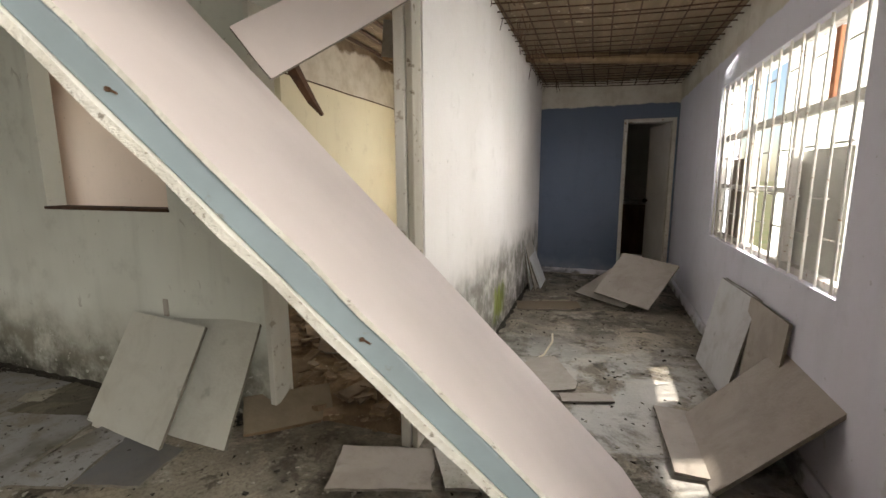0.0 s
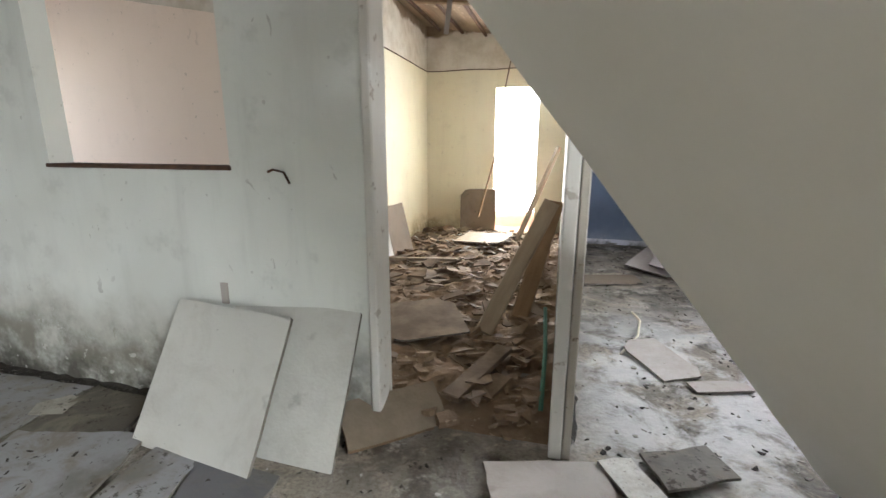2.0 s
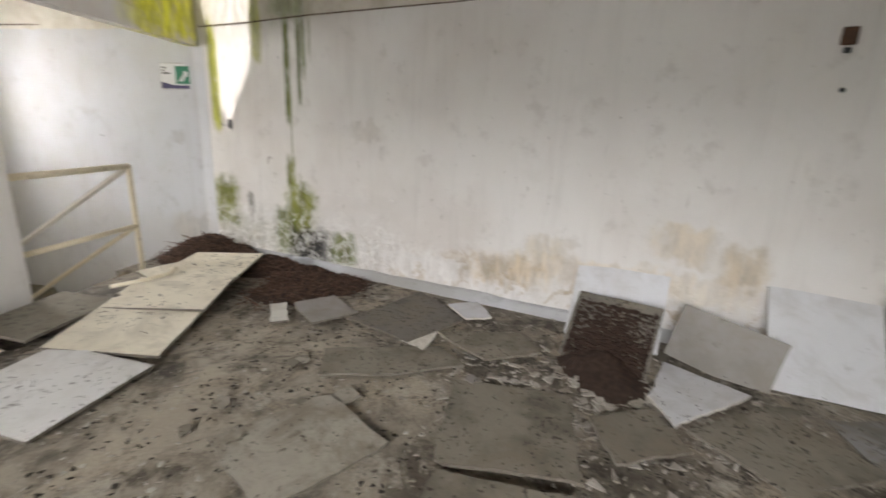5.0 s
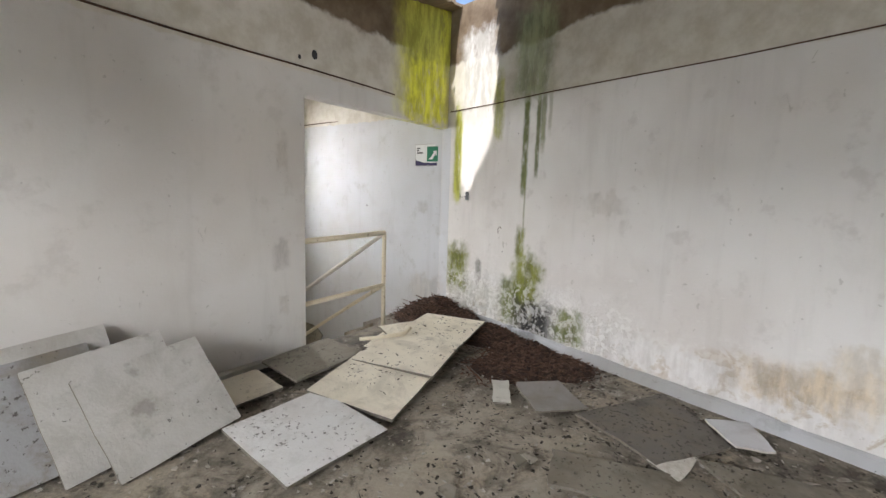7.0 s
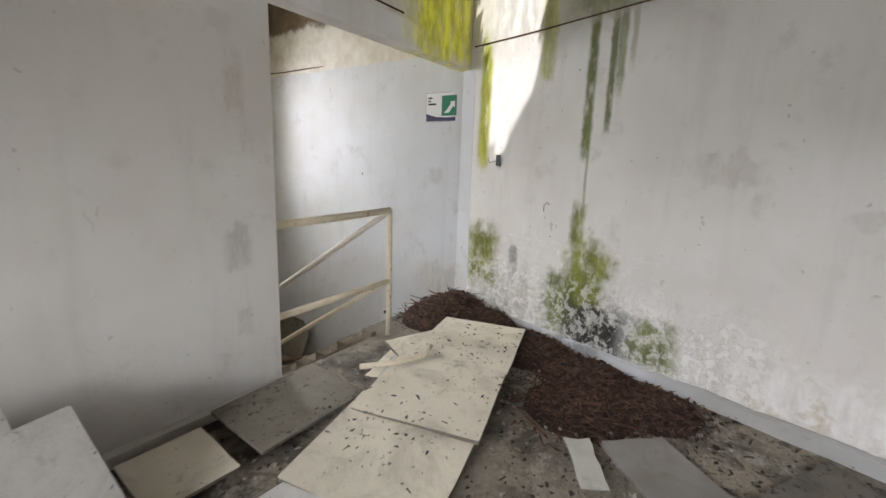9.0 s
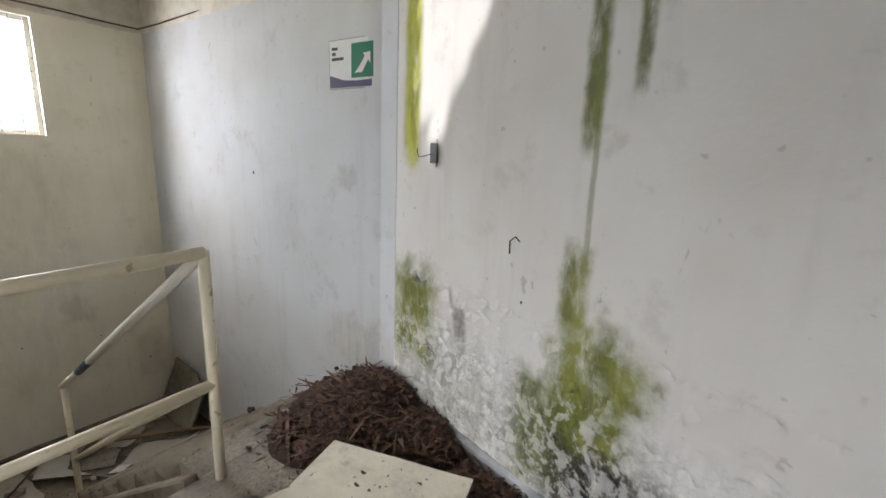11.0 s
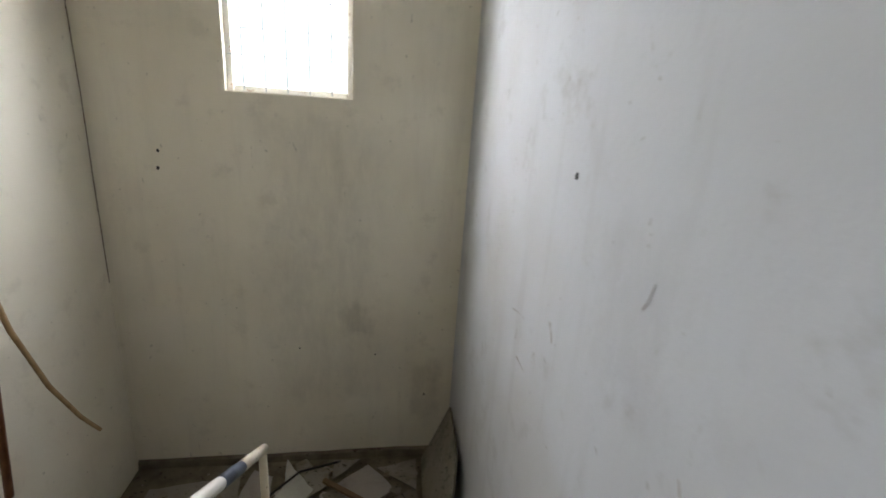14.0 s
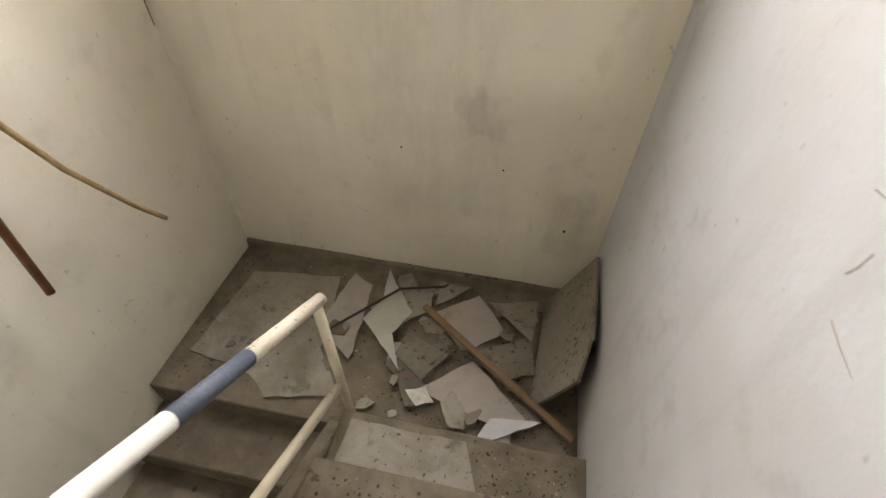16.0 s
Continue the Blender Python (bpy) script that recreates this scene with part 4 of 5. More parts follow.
skin("back_board", 0.0, 0.014, M_UNDER, 0.0, 1.03, 3.5, "beige board face")
skin("face_board", 0.058, 0.066, M_PINK, 0.004, 1.02, 3.48, "pinkish white board face", -0.022)
bm = box_mesh((0.008, 0.0, 0.016), (0.05, 3.47, 0.056), 0.002)
part("steel_channel", bm, M_STEEL, panel, "grey steel edge channel")
part("far_channel", box_mesh((0.96, 0.0, 0.016), (1.005, 3.47, 0.034), 0.002), M_STEEL, panel, "grey steel edge channel")
for s in (1.40, 1.87, 2.28, 0.93, 0.5):
    bm = bmesh.new()
    tube(bm, [(0.010, s, 0.036), (0.004, s + 0.002, 0.035)], 0.0035, 7)
    tube(bm, [(0.007, s, 0.036), (0.003, s - 0.012, 0.041)], 0.0018, 5)
    part("screw", bm, M_RUST, panel)
tagged(panel, "fallen partition panel leaning across with a steel edge", "partition panel")
# loose strip of board wedged above it
p0, p1 = Vector((-1.22, 1.33, 1.62)), Vector((-0.92, 1.70, 1.935))
xa = (p1 - p0).normalized()
ya = Vector((-0.45, -0.05, 0.9))
ya = (ya - xa * ya.dot(xa)).normalized()
sheet("board_strip", 0.75, 0.20, 0.014, Matrix.Translation(p0) @ Matrix((xa, ya, xa.cross(ya))).transposed().to_4x4(), M_PINK, "pinkish strip of broken board wedged under the roof", "board strip", seed=7)
bm = bmesh.new()
tube(bm, [(-1.30, 1.52, 1.74), (-1.26, 1.60, 1.60), (-1.235, 1.63, 1.55)], 0.028, 4, 0.25)
tagged(part("bent_metal_scrap", bm, M_RUST), "bent dark metal scrap hanging from the roof", "metal scrap")

# ---- ceiling tiles leaning and lying in the main room ----
LEAN, LIE = "ceiling tiles leaning on walls", "ceiling tiles on the floor"
T = 0.016
sheet("ceiling_tile", 0.634, 0.62, T, lean((-2.762, 1.553), (-2.134, 1.475), 29.5), M_TILE, "pale beige ceiling tile leaning on the mouldy wall", group=LEAN, seed=41)
sheet("ceiling_tile", 0.62, 0.62, T, lean((-2.47, 1.625), (-1.85, 1.60), 27.5), M_TILE, "pale beige ceiling tile leaning behind another one", group=LEAN, seed=42)
sheet("ceiling_tile", 0.54, 0.63, T, lean((-4.15, 1.085), (-4.01, 1.605), 38.5), M_TILE_BLUE, "white ceiling tile leaning on the long wall by the corner", group=LEAN, seed=43)
sheet("ceiling_tile", 0.60, 0.53, T, lean((-4.63, 0.02), (-4.43, 0.57), 30), M_TILE_BLUE, "white ceiling tile leaning on the long wall", group=LEAN, seed=44)
low_tile = lean((-4.39, 0.60), (-4.10, 1.09), 24)
sheet("ceiling_tile", 0.56, 0.34, T, low_tile @ Matrix.Translation((0, 0.02, 0)) @ Matrix.Rotation(radians(-9), 4, "Z") @ Matrix.Translation((0, 0.02, 0)), M_TILE_GREY, "grey ceiling tile leaning low against the long wall", group=LEAN, seed=45)
sheet("ceiling_tile", 0.52, 0.48, T, lean((-4.30, -0.05), (-4.08, 0.42), 48), M_TILE_STREWN, "soil-covered dark ceiling tile leaning on another", group=LEAN, seed=46)

def plan_tile(name, corners, z, material, label, thick=0.012, group="", seed=1, category="ceiling tile", edge=None, pitch=0.0, roll=0.0, wear=0.005):
    """A flat piece of board with the given corners on the plan, its edges chipped, lying at height z."""
    rng = random.Random(seed)
    cx, cy = sum(p[0] for p in corners) / len(corners), sum(p[1] for p in corners) / len(corners)
    pts = [Vector((x - cx, y - cy, 0)) for x, y in corners]
    if sum(a.x * b.y - a.y * b.x for a, b in zip(pts, pts[1:] + pts[:1])) < 0:
        pts.reverse()
    outline = []
    for a, b in zip(pts, pts[1:] + pts[:1]):
        n = max(2, int((b - a).length / 0.06))
        for k in range(n):
            j = wear if k else wear * 1.5
            outline.append(a.lerp(b, k / n) + Vector((rng.uniform(-j, j), rng.uniform(-j, j), 0)))
    bm = bmesh.new()
    low = [bm.verts.new(p) for p in outline]
    high = [bm.verts.new(p * 0.996 + Vector((0, 0, thick + rng.uniform(-0.001, 0.001)))) for p in outline]
    top, under = bm.verts.new((0, 0, thick)), bm.verts.new((0, 0, 0))
    for i in range(len(outline)):
        j = (i + 1) % len(outline)
        bm.faces.new([low[i], low[j], high[j], high[i]]).material_index = 1
        bm.faces.new([high[i], high[j], top])
        bm.faces.new([low[j], low[i], under])
    ob = part(name, bm, material)
    ob.data.materials.append(edge or M_EDGE)
    ob.matrix_world = pose(cx, cy, z, pitch, roll, 0)
    return tagged(ob, label, category, group)


flats = [
    (((-3.86, 1.21), (-3.96, 1.80), (-3.34, 1.82), (-3.30, 1.23)), M_TILE_ASH, "dirty ash grey ceiling tile lying by the wall foot"),
    (((-3.28, 1.34), (-3.32, 1.83), (-2.93, 1.82), (-2.85, 1.58)), M_TILE_WET, "dark wet ceiling tile lying by the wall foot"),
    (((-3.12, 0.98), (-3.28, 1.45), (-2.72, 1.60), (-2.58, 1.10)), M_TILE_ASH, "ash blue ceiling tile with dark leaf specks on the floor"),
    (((-2.57, 1.06), (-2.63, 1.53), (-2.40, 1.53), (-2.28, 1.16)), M_TILE_ASH, "narrow ash blue tile strip before the leaning tiles"),
    (((-2.27, 1.18), (-2.39, 1.51), (-2.03, 1.52), (-1.98, 1.26)), M_TILE_SLATE, "dark slate grey tile before the leaning tiles"),
    (((-3.62, 0.48), (-3.93, 0.99), (-3.46, 1.24), (-3.29, 0.74)), M_TILE_DIRTY, "dirty olive grey ceiling tile lying on the floor"),
    (((-4.30, 0.58), (-4.00, 0.94), (-3.64, 0.43), (-3.88, 0.38)), M_TILE_BLUE, "pale bluish tile lying below the leaning tiles"),
    (((-3.82, -0.66), (-3.80, -0.04), (-3.17, -0.06), (-3.17, -0.66)), M_TILE_DIRTY, "large dirty ceiling tile lying flat on the floor"),
    (((-3.99, -1.48), (-4.18, -0.79), (-3.98, -0.62), (-3.80, -0.98), (-3.70, -1.40)), M_TILE_DIRTY, "long broken strip of trodden tile on the floor"),
    (((-4.19, -1.06), (-4.40, -0.84), (-4.10, -0.88)), M_GYPSUM, "white tile shard under a dark tile"),
    (((-4.45, -1.50), (-5.13, -1.12), (-4.62, -0.69), (-4.18, -1.00)), M_TILE_STREWN, "dark speckled ceiling tile lying near the long wall"),
    (((-4.90, -0.86), (-5.00, -0.62), (-4.71, -0.49), (-4.64, -0.68)), M_TILE_BLUE, "whitish tile piece by the long wall"),
    (((-4.62, -2.02), (-4.84, -1.77), (-4.56, -1.47), (-4.30, -1.72)), M_TILE_GREY, "grey broken tile lying on the floor"),
    (((-4.54, -2.16), (-4.61, -2.06), (-4.31, -1.89), (-4.24, -1.99)), M_TILE, "narrow pale tile strip on the floor"),
    (((-3.18, 0.26), (-3.03, 0.43), (-2.94, 0.34), (-3.05, 0.20)), M_TILE_TAUPE, "small broken tile wedge on the floor"),
    (((-3.10, 0.50), (-3.24, 0.88), (-2.86, 0.92), (-2.72, 0.62)), M_TILE_DIRTY, "dirty broken tile lying on the floor"),
    (((-3.12, -0.64), (-3.08, -0.10), (-2.70, -0.16), (-2.78, -0.70)), M_TILE_DIRTY, "dirty olive tile lying on the floor"),
    (((-3.10, -1.62), (-3.52, -1.25), (-3.22, -0.86), (-2.78, -1.20)), M_TILE_LAND, "trodden ceiling tile lying flat on the floor"),
    (((-3.60, 0.02), (-3.74, 0.36), (-3.44, 0.44), (-3.30, 0.10)), M_TILE_DIRTY, "dirty cracked tile piece on the floor"),
    (((-4.36, -0.86), (-4.46, -0.30), (-4.22, -0.16), (-4.04, -0.50)), M_TILE_DIRTY, "long dirty tile piece under white crumbs"),
    (((-1.30, 1.77), (-0.86, 1.89), (-0.80, 1.62), (-1.21, 1.48)), M_TILE_TAUPE, "grey tile lying at the doorway"),
    (((-0.70, 1.97), (-0.43, 2.10), (-0.36, 1.93), (-0.64, 1.79)), M_TILE_STREWN, "dark tile piece lying at the passage mouth"),
]
for i, (corners, mat, label) in enumerate(flats):
    tip = random.Random(i)
    rim = M_GYPSUM if mat == M_TILE_BLUE else M_EDGE
    plan_tile("ceiling_tile", corners, 0.006 + 0.0012 * i, mat, label, 0.012, LIE, 60 + i, edge=rim, pitch=tip.uniform(-0.5, 0.5), roll=tip.uniform(-0.5, 0.5), wear=0.008)
plan_tile("tile_fragment", ((-0.88, 1.87), (-0.75, 1.93), (-0.61, 1.70), (-0.74, 1.66)), 0.03, M_GYPSUM, "white broken tile fragment at the passage mouth", 0.015, seed=90, category="tile fragment", pitch=4, roll=3)
sheet("board_fragment", 0.45, 0.21, 0.03, lean((-1.84, 1.70), (-1.50, 1.99), 56, True, 0.012), M_SCRAP, "pale brown broken board at the doorway", "board", seed=91, broken=(1,), edge=M_WOOD)

# tiles stacked at the door wall
# the last tile stands in shade, put into its darker ash colour
stack = (((-2.50, -2.95), 0.62, 0.55, 40, 6, M_TILE_WARM), ((-2.34, -3.10), 0.62, 0.58, 34, 5, M_TILE_WARM), ((-2.10, -3.30), 0.62, 0.62, 27, 3, M_TILE_WARM), ((-2.02, -3.20), 0.60, 0.58, 32, 3, M_TILE_ASH))
for i, (p0, w, h, tl, turn, mat) in enumerate(stack):
    m = lean(p0, (p0[0] - 0.62, p0[1] - 0.03), tl) @ Matrix.Rotation(radians(turn), 4, "Z")
    sheet("ceiling_tile", w, h, T, m, mat, "whitish ceiling tile stacked against the white wall" if i < 3 else "whitish ceiling tile stacked behind others, coloured grey for shade", group=LEAN, seed=100 + i)
sheet("ceiling_tile", 0.62, 0.66, T, flat((-2.93, -2.32), (-3.55, -2.27), 0.015, 2.0, 2.0), M_TILE_SPECK, "white ceiling tile with black specks lying on the floor", group=LIE, seed=110)
sheet("ceiling_tile", 0.62, 0.64, 0.02, flat((-3.66, -2.34), (-4.25, -2.46), 0.02, 4.0, 6.0), M_TILE_CREAM, "cream ceiling tile lying tilted on rubbish", group=LIE, seed=111)
sheet("ceiling_tile", 0.66, 0.64, 0.02, flat((-4.16, -2.42), (-4.80, -2.60), 0.095, 2.0, 2.0), M_TILE_CREAM, "cream ceiling tile lying on the rubbish pile", group=LIE, seed=112)
sheet("ceiling_tile", 0.84, 0.62, 0.02, flat((-4.76, -2.58), (-5.58, -2.82), 0.118, 1.0, -2.0), M_TILE_CREAM, "cream ceiling tile on top of the rubbish pile", group=LIE, seed=113)
plan_tile("ceiling_tile", ((-4.72, -3.46), (-5.28, -3.28), (-5.24, -2.95), (-4.42, -2.92)), 0.096, M_TILE_CREAM, "broken cream ceiling tile in the rubbish pile", 0.018, LIE, 114, pitch=-1.5, roll=-1.0)
plan_tile("tile_fragment", ((-4.36, -3.30), (-4.86, -3.44), (-4.88, -3.37), (-4.40, -3.22)), 0.07, M_TILE_CREAM, "narrow cream strip sticking out of the pile", 0.014, "", 118, "tile fragment", roll=4)
plan_tile("tile_fragment", ((-4.18, -3.12), (-4.62, -3.30), (-4.65, -3.24), (-4.22, -3.05)), 0.085, M_TILE, "narrow pale strip sticking out of the pile", 0.014, "", 119, "tile fragment", roll=3)
sheet("ceiling_tile", 0.60, 0.44, T, flat((-3.60, -3.16), (-4.18, -3.14), 0.05, 3.0, 3.0), M_TILE_DIRTY, "dirty grey tile lying by the stairway jamb", group=LIE, seed=115)
sheet("ceiling_tile", 0.34, 0.36, T, flat((-3.17, -3.20), (-3.47, -3.18), 0.02, 4.0, 2.0), M_TILE_CREAM, "small cream tile piece by the white wall", group=LIE, seed=116)
bm = bmesh.new()
tube(bm, [(-4.32, -3.30, 0.14), (-4.46, -3.14, 0.16), (-4.62, -3.06, 0.17), (-4.74, -3.10, 0.18)], 0.016, 8)
tagged(part("bent_pipe", bm, M_IVORY, smooth=True), "short bent ivory pipe on the rubbish", "pipe")

# ---- soil, twigs and crumbs ----
W2DIR = (Vector((-6.105, -3.95, 0)) - Vector((*W2A, 0))).normalized()
W2IN = Vector((-W2DIR.y, W2DIR.x, 0))


def mound(name, material, label, places, cell=0.035, seed=1, category="soil heap"):
    """Heaped soil: a height field built from soft humps (x, y, radius, height)."""
    rng = random.Random(seed)
    xs = [p[0] - p[2] for p in places] + [p[0] + p[2] for p in places]
    ys = [p[1] - p[2] for p in places] + [p[1] + p[2] for p in places]
    nx, ny = int((max(xs) - min(xs)) / cell) + 2, int((max(ys) - min(ys)) / cell) + 2
    bm, grid = bmesh.new(), {}
    for i in range(nx):
        for j in range(ny):
            x, y = min(xs) + i * cell, min(ys) + j * cell
            h = 0.0
            for px, py, r, a in places:
                d = math.hypot(x - px, y - py) / r
                if d < 1:
                    h = max(h, a * (1 - d * d) ** 1.5)
            inside = (Vector((x, y, 0)) - Vector((*W2A, 0))).dot(W2IN) > 0.01
            if h > 0.0 and inside:
                nz = noise.noise((x * 7, y * 7, seed)) * 0.35 + noise.noise((x * 23, y * 23, seed)) * 0.25
                grid[i, j] = bm.verts.new((x, y, -0.004 + h * (1 + nz)))
    for (i, j), v in list(grid.items()):
        q = [grid.get(k) for k in ((i, j), (i + 1, j), (i + 1, j + 1), (i, j + 1))]
        if all(q):
            bm.faces.new(q)
    return tagged(part(name, bm, material, smooth=True), label, category, kind="stuff")


SOIL_AT = [(-5.80, -3.58, 0.46, 0.165), (-5.52, -3.62, 0.30, 0.04), (-5.74, -3.22, 0.36, 0.10), (-5.50, -2.75, 0.40, 0.065), (-5.32, -2.3, 0.36, 0.035), (-5.15, -1.9, 0.35, 0.02), (-4.9, -2.2, 0.4, 0.015)]
mound("soil", M_SOIL, "dark brown soil and rotten leaves along the wall", SOIL_AT, seed=4)
mound("soil", M_SOIL, "dark soil spilled over a tile", [(-4.16, 0.18, 0.28, 0.09), (-3.98, 0.22, 0.24, 0.05)], seed=6)


def scatter(name, material, label, count, place, size, flatness=0.25, seed=1, category="debris", long=1.0):
    """Many small broken bits joined into one object; place(rng) gives x, y, z."""
    rng = random.Random(seed)
    verts, faces = [], []
    for _ in range(count):
        x, y, z = place(rng)
        s = size * rng.uniform(0.35, 1.0) ** 1.5 + size * 0.12
        k = rng.randint(4, 6)
        turn, tilt = rng.uniform(0, 6.3), rng.uniform(-0.35, 0.35)
        m = Matrix.Translation((x, y, z)) @ Euler((tilt, rng.uniform(-0.35, 0.35), turn)).to_matrix().to_4x4()
        th = s * flatness * rng.uniform(0.4, 1.2)
        base = len(verts)
        ang = sorted(rng.uniform(0, 6.28) for _ in range(k))
        for zz in (0, th):
            for a in ang:
                verts.append(m @ Vector((math.cos(a) * s * long, math.sin(a) * s, zz)))
        faces.append([base + k + i for i in range(k)])
        faces.append([base + k - 1 - i for i in range(k)])
        for i in range(k):
            faces.append([base + i, base + (i + 1) % k, base + k + (i + 1) % k, base + k + i])
    data = bpy.data.meshes.new(name)
    data.from_pydata(verts, [], faces)
    data.materials.append(material)
    return tagged(new(name, data), label, category, kind="stuff")


def soil_height(x, y):
    return max([0.0] + [a * (1 - (math.hypot(x - px, y - py) / r) ** 2) ** 1.5 for px, py, r, a in SOIL_AT if math.hypot(x - px, y - py) < r])


def on_soil(rng):
    px, py, r, a = rng.choice(SOIL_AT)
    x, y = px + rng.gauss(0, r * 0.42), py + rng.gauss(0, r * 0.42)
    k = (Vector((x, y, 0)) - Vector((*W2A, 0))).dot(W2IN)
    if k < 0.05:
        x, y = x + W2IN.x * (0.08 - k), y + W2IN.y * (0.08 - k)
    return x, y, soil_height(x, y) + rng.uniform(-0.005, 0.02)


scatter("twigs", M_TWIG, "brown twigs and dead leaves on the soil", 5600, on_soil, 0.0085, 0.2, 21, "twigs", 5.5)

scatter("sticks", M_TWIG, "thin dark sticks on the soil", 260, on_soil, 0.012, 0.3, 51, "twigs", 13.0)
scatter("soil_clods", M_SOIL, "dark clods of soil along the wall", 900, on_soil, 0.022, 0.6, 52, "soil")


def main_floor(rng):
    while True:
        x, y = rng.uniform(-5.6, 0.6), rng.uniform(-3.5, 1.8)
        if (Vector((x, y, 0)) - Vector((*W2A, 0))).dot(W2IN) > 0.1 and rng.random() < (1.0 if x < -2.2 else 0.4):
            return x, y, 0.002


def near_tiles(rng):
    return -3.85 + rng.gauss(0, 0.28), 0.1 + rng.gauss(0, 0.40), 0.006


scatter("floor_crumbs", M_CRUMB, "small crumbs of plaster and tile on the floor", 3800, main_floor, 0.014, 0.35, 22)
scatter("floor_dirt", M_GRIME, "dark dirt crumbs scattered on the floor", 3400, main_floor, 0.014, 0.3, 23)
scatter("tile_crumbs", M_CRUMB, "white broken tile crumbs below the leaning tiles", 620, near_tiles, 0.035, 0.2, 24)
scatter("passage_crumbs", M_CRUMB, "crumbs of plaster on the passage floor", 380, lambda r: (r.uniform(-0.9, 0.66), r.uniform(1.9, 6.2), 0.002), 0.016, 0.35, 25)
scatter("passage_dirt", M_GRIME, "dark dirt specks on the passage floor", 500, lambda r: (r.uniform(-0.9, 0.66), r.uniform(1.2, 6.2), 0.002), 0.014, 0.3, 26)
scatter("tile_dirt", M_GRIME, "leaf litter on the cream tiles", 380, lambda r: (r.uniform(-5.4, -3.7), r.uniform(-3.2, -2.45), r.uniform(0.13, 0.15)), 0.008, 0.12, 27, "leaf litter", 2.0)

scatter("wall_foot_soil", M_GRIME, "dark wet dirt heaped along the wall foot", 900, lambda r: (r.uniform(-4.15, -1.95), 1.87 - abs(r.gauss(0, 0.07)), r.uniform(0.0, 0.010)), 0.018, 0.4, 53, "dirt")
scatter("leaf_litter", M_GRIME, "dark leaf bits strewn over floor and tiles", 650, lambda r: (-4.45 + r.gauss(0, 0.5), -1.55 + r.gauss(0, 0.55), r.uniform(0.012, 0.024)), 0.010, 0.1, 54, "leaf litter", 2.2)
scatter("leaf_litter", M_GRIME, "dark bits of rotten leaf strewn over the broken tiles", 900, lambda r: (-3.3 + r.gauss(0, 0.55), 0.6 + r.gauss(0, 0.6), r.uniform(0.02, 0.030)), 0.0075, 0.1, 55, "leaf litter", 2.0)

SOILED = lean((-4.30, -0.05), (-4.08, 0.42), 48)


def on_soiled_tile(rng):
    p = SOILED @ Vector((0.27 + max(-0.23, min(0.22, rng.gauss(0, 0.13))), min(0.40, abs(rng.gauss(0.10, 0.17))), 0.015))
    return p.x, p.y, p.z + rng.uniform(-0.004, 0.016)


scatter("tile_soil", M_SOIL, "dark soil clods clinging to a leaning tile", 2600, on_soiled_tile, 0.017, 0.7, 37, "soil")


def broken_sheet(name, x, y, z, size, material, label, seed):
    """An irregular piece of a trodden ceiling tile, lying nearly flat."""
    rng = random.Random(seed)
    k = rng.randint(4, 6)
    ang = [i * math.tau / k + rng.uniform(-0.35, 0.35) for i in range(k)]
    outline = []
    for i, a in enumerate(ang):
        r = size * rng.uniform(0.65, 1.1)
        p = Vector((math.cos(a) * r, math.sin(a) * r * 0.8, 0))
        if outline:
            q = outline[-1]
            for f in (0.35, 0.7):
                outline.append(q.lerp(p, f) + Vector((rng.uniform(-1, 1), rng.uniform(-1, 1), 0)) * size * 0.03)
        outline.append(p)
    bm = bmesh.new()
    low = [bm.verts.new(p) for p in outline]
    high = [bm.verts.new(p + Vector((0, 0, 0.010))) for p in outline]
    bm.faces.new(high)
    bm.faces.new(low[::-1])
    for i in range(len(outline)):
        j = (i + 1) % len(outline)
        bm.faces.new([low[i], low[j], high[j], high[i]])
    ob = part(name, bm, material)
    ob.matrix_world = pose(x, y, z, rng.uniform(-0.8, 0.8), rng.uniform(-0.8, 0.8), rng.uniform(0, 360))
    return tagged(ob, label, "tile piece", "broken tile pieces on the floor")


rng = random.Random(99)
for k in range(26):
    while True:
        x, y = rng.uniform(-5.0, -2.2), rng.uniform(-1.9, 1.7)
        if (Vector((x, y, 0)) - Vector((*W2A, 0))).dot(W2IN) > 0.45:
            break
    mat = (M_TILE_DIRTY, M_TILE_GREY, M_TILE_DIRTY, M_TILE_LAND)[k % 4]
    broken_sheet("tile_piece", x, y, 0.004 + 0.0006 * k, rng.uniform(0.05, 0.13), mat, "trodden dirty piece of ceiling tile on the floor", 300 + k)

# ---- rubble room behind the doorway ----
bm, grid = bmesh.new(), {}
for i in range(50):
    for j in range(120):
        x, y = -2.995 + i * 1.94 / 49, 1.99 + j * 4.655 / 119
        h = 0.03 + 0.05 * (noise.noise((x * 2.2, y * 2.2, 1.0)) + 0.5) + 0.045 * noise.noise((x * 8, y * 8, 3.0)) + 0.02 * noise.noise((x * 24, y * 24, 5.0))
        edge = min(1.0, (y - 1.99) / 0.35)
        grid[i, j] = bm.verts.new((x, y, max(-0.004, h * edge)))
for i in range(49):
    for j in range(119):
        bm.faces.new([grid[i, j], grid[i + 1, j], grid[i + 1, j + 1], grid[i, j + 1]])
tagged(part("rubble", bm, M_RUBBLE), "brown earth and rubble covering the inner floor", "rubble", kind="stuff")
scatter("rubble_shards", M_SHARD, "brown broken board shards over the rubble", 460, lambda r: (r.uniform(-2.85, -1.2), r.uniform(2.1, 6.4), r.uniform(0.04, 0.10)), 0.11, 0.14, 28, "rubble")
scatter("rubble_bits", M_RUBBLE, "clods and stones in the rubble", 900, lambda r: (r.uniform(-2.9, -1.1), r.uniform(1.95, 6.5), r.uniform(0.03, 0.08)), 0.05, 0.5, 29, "rubble")
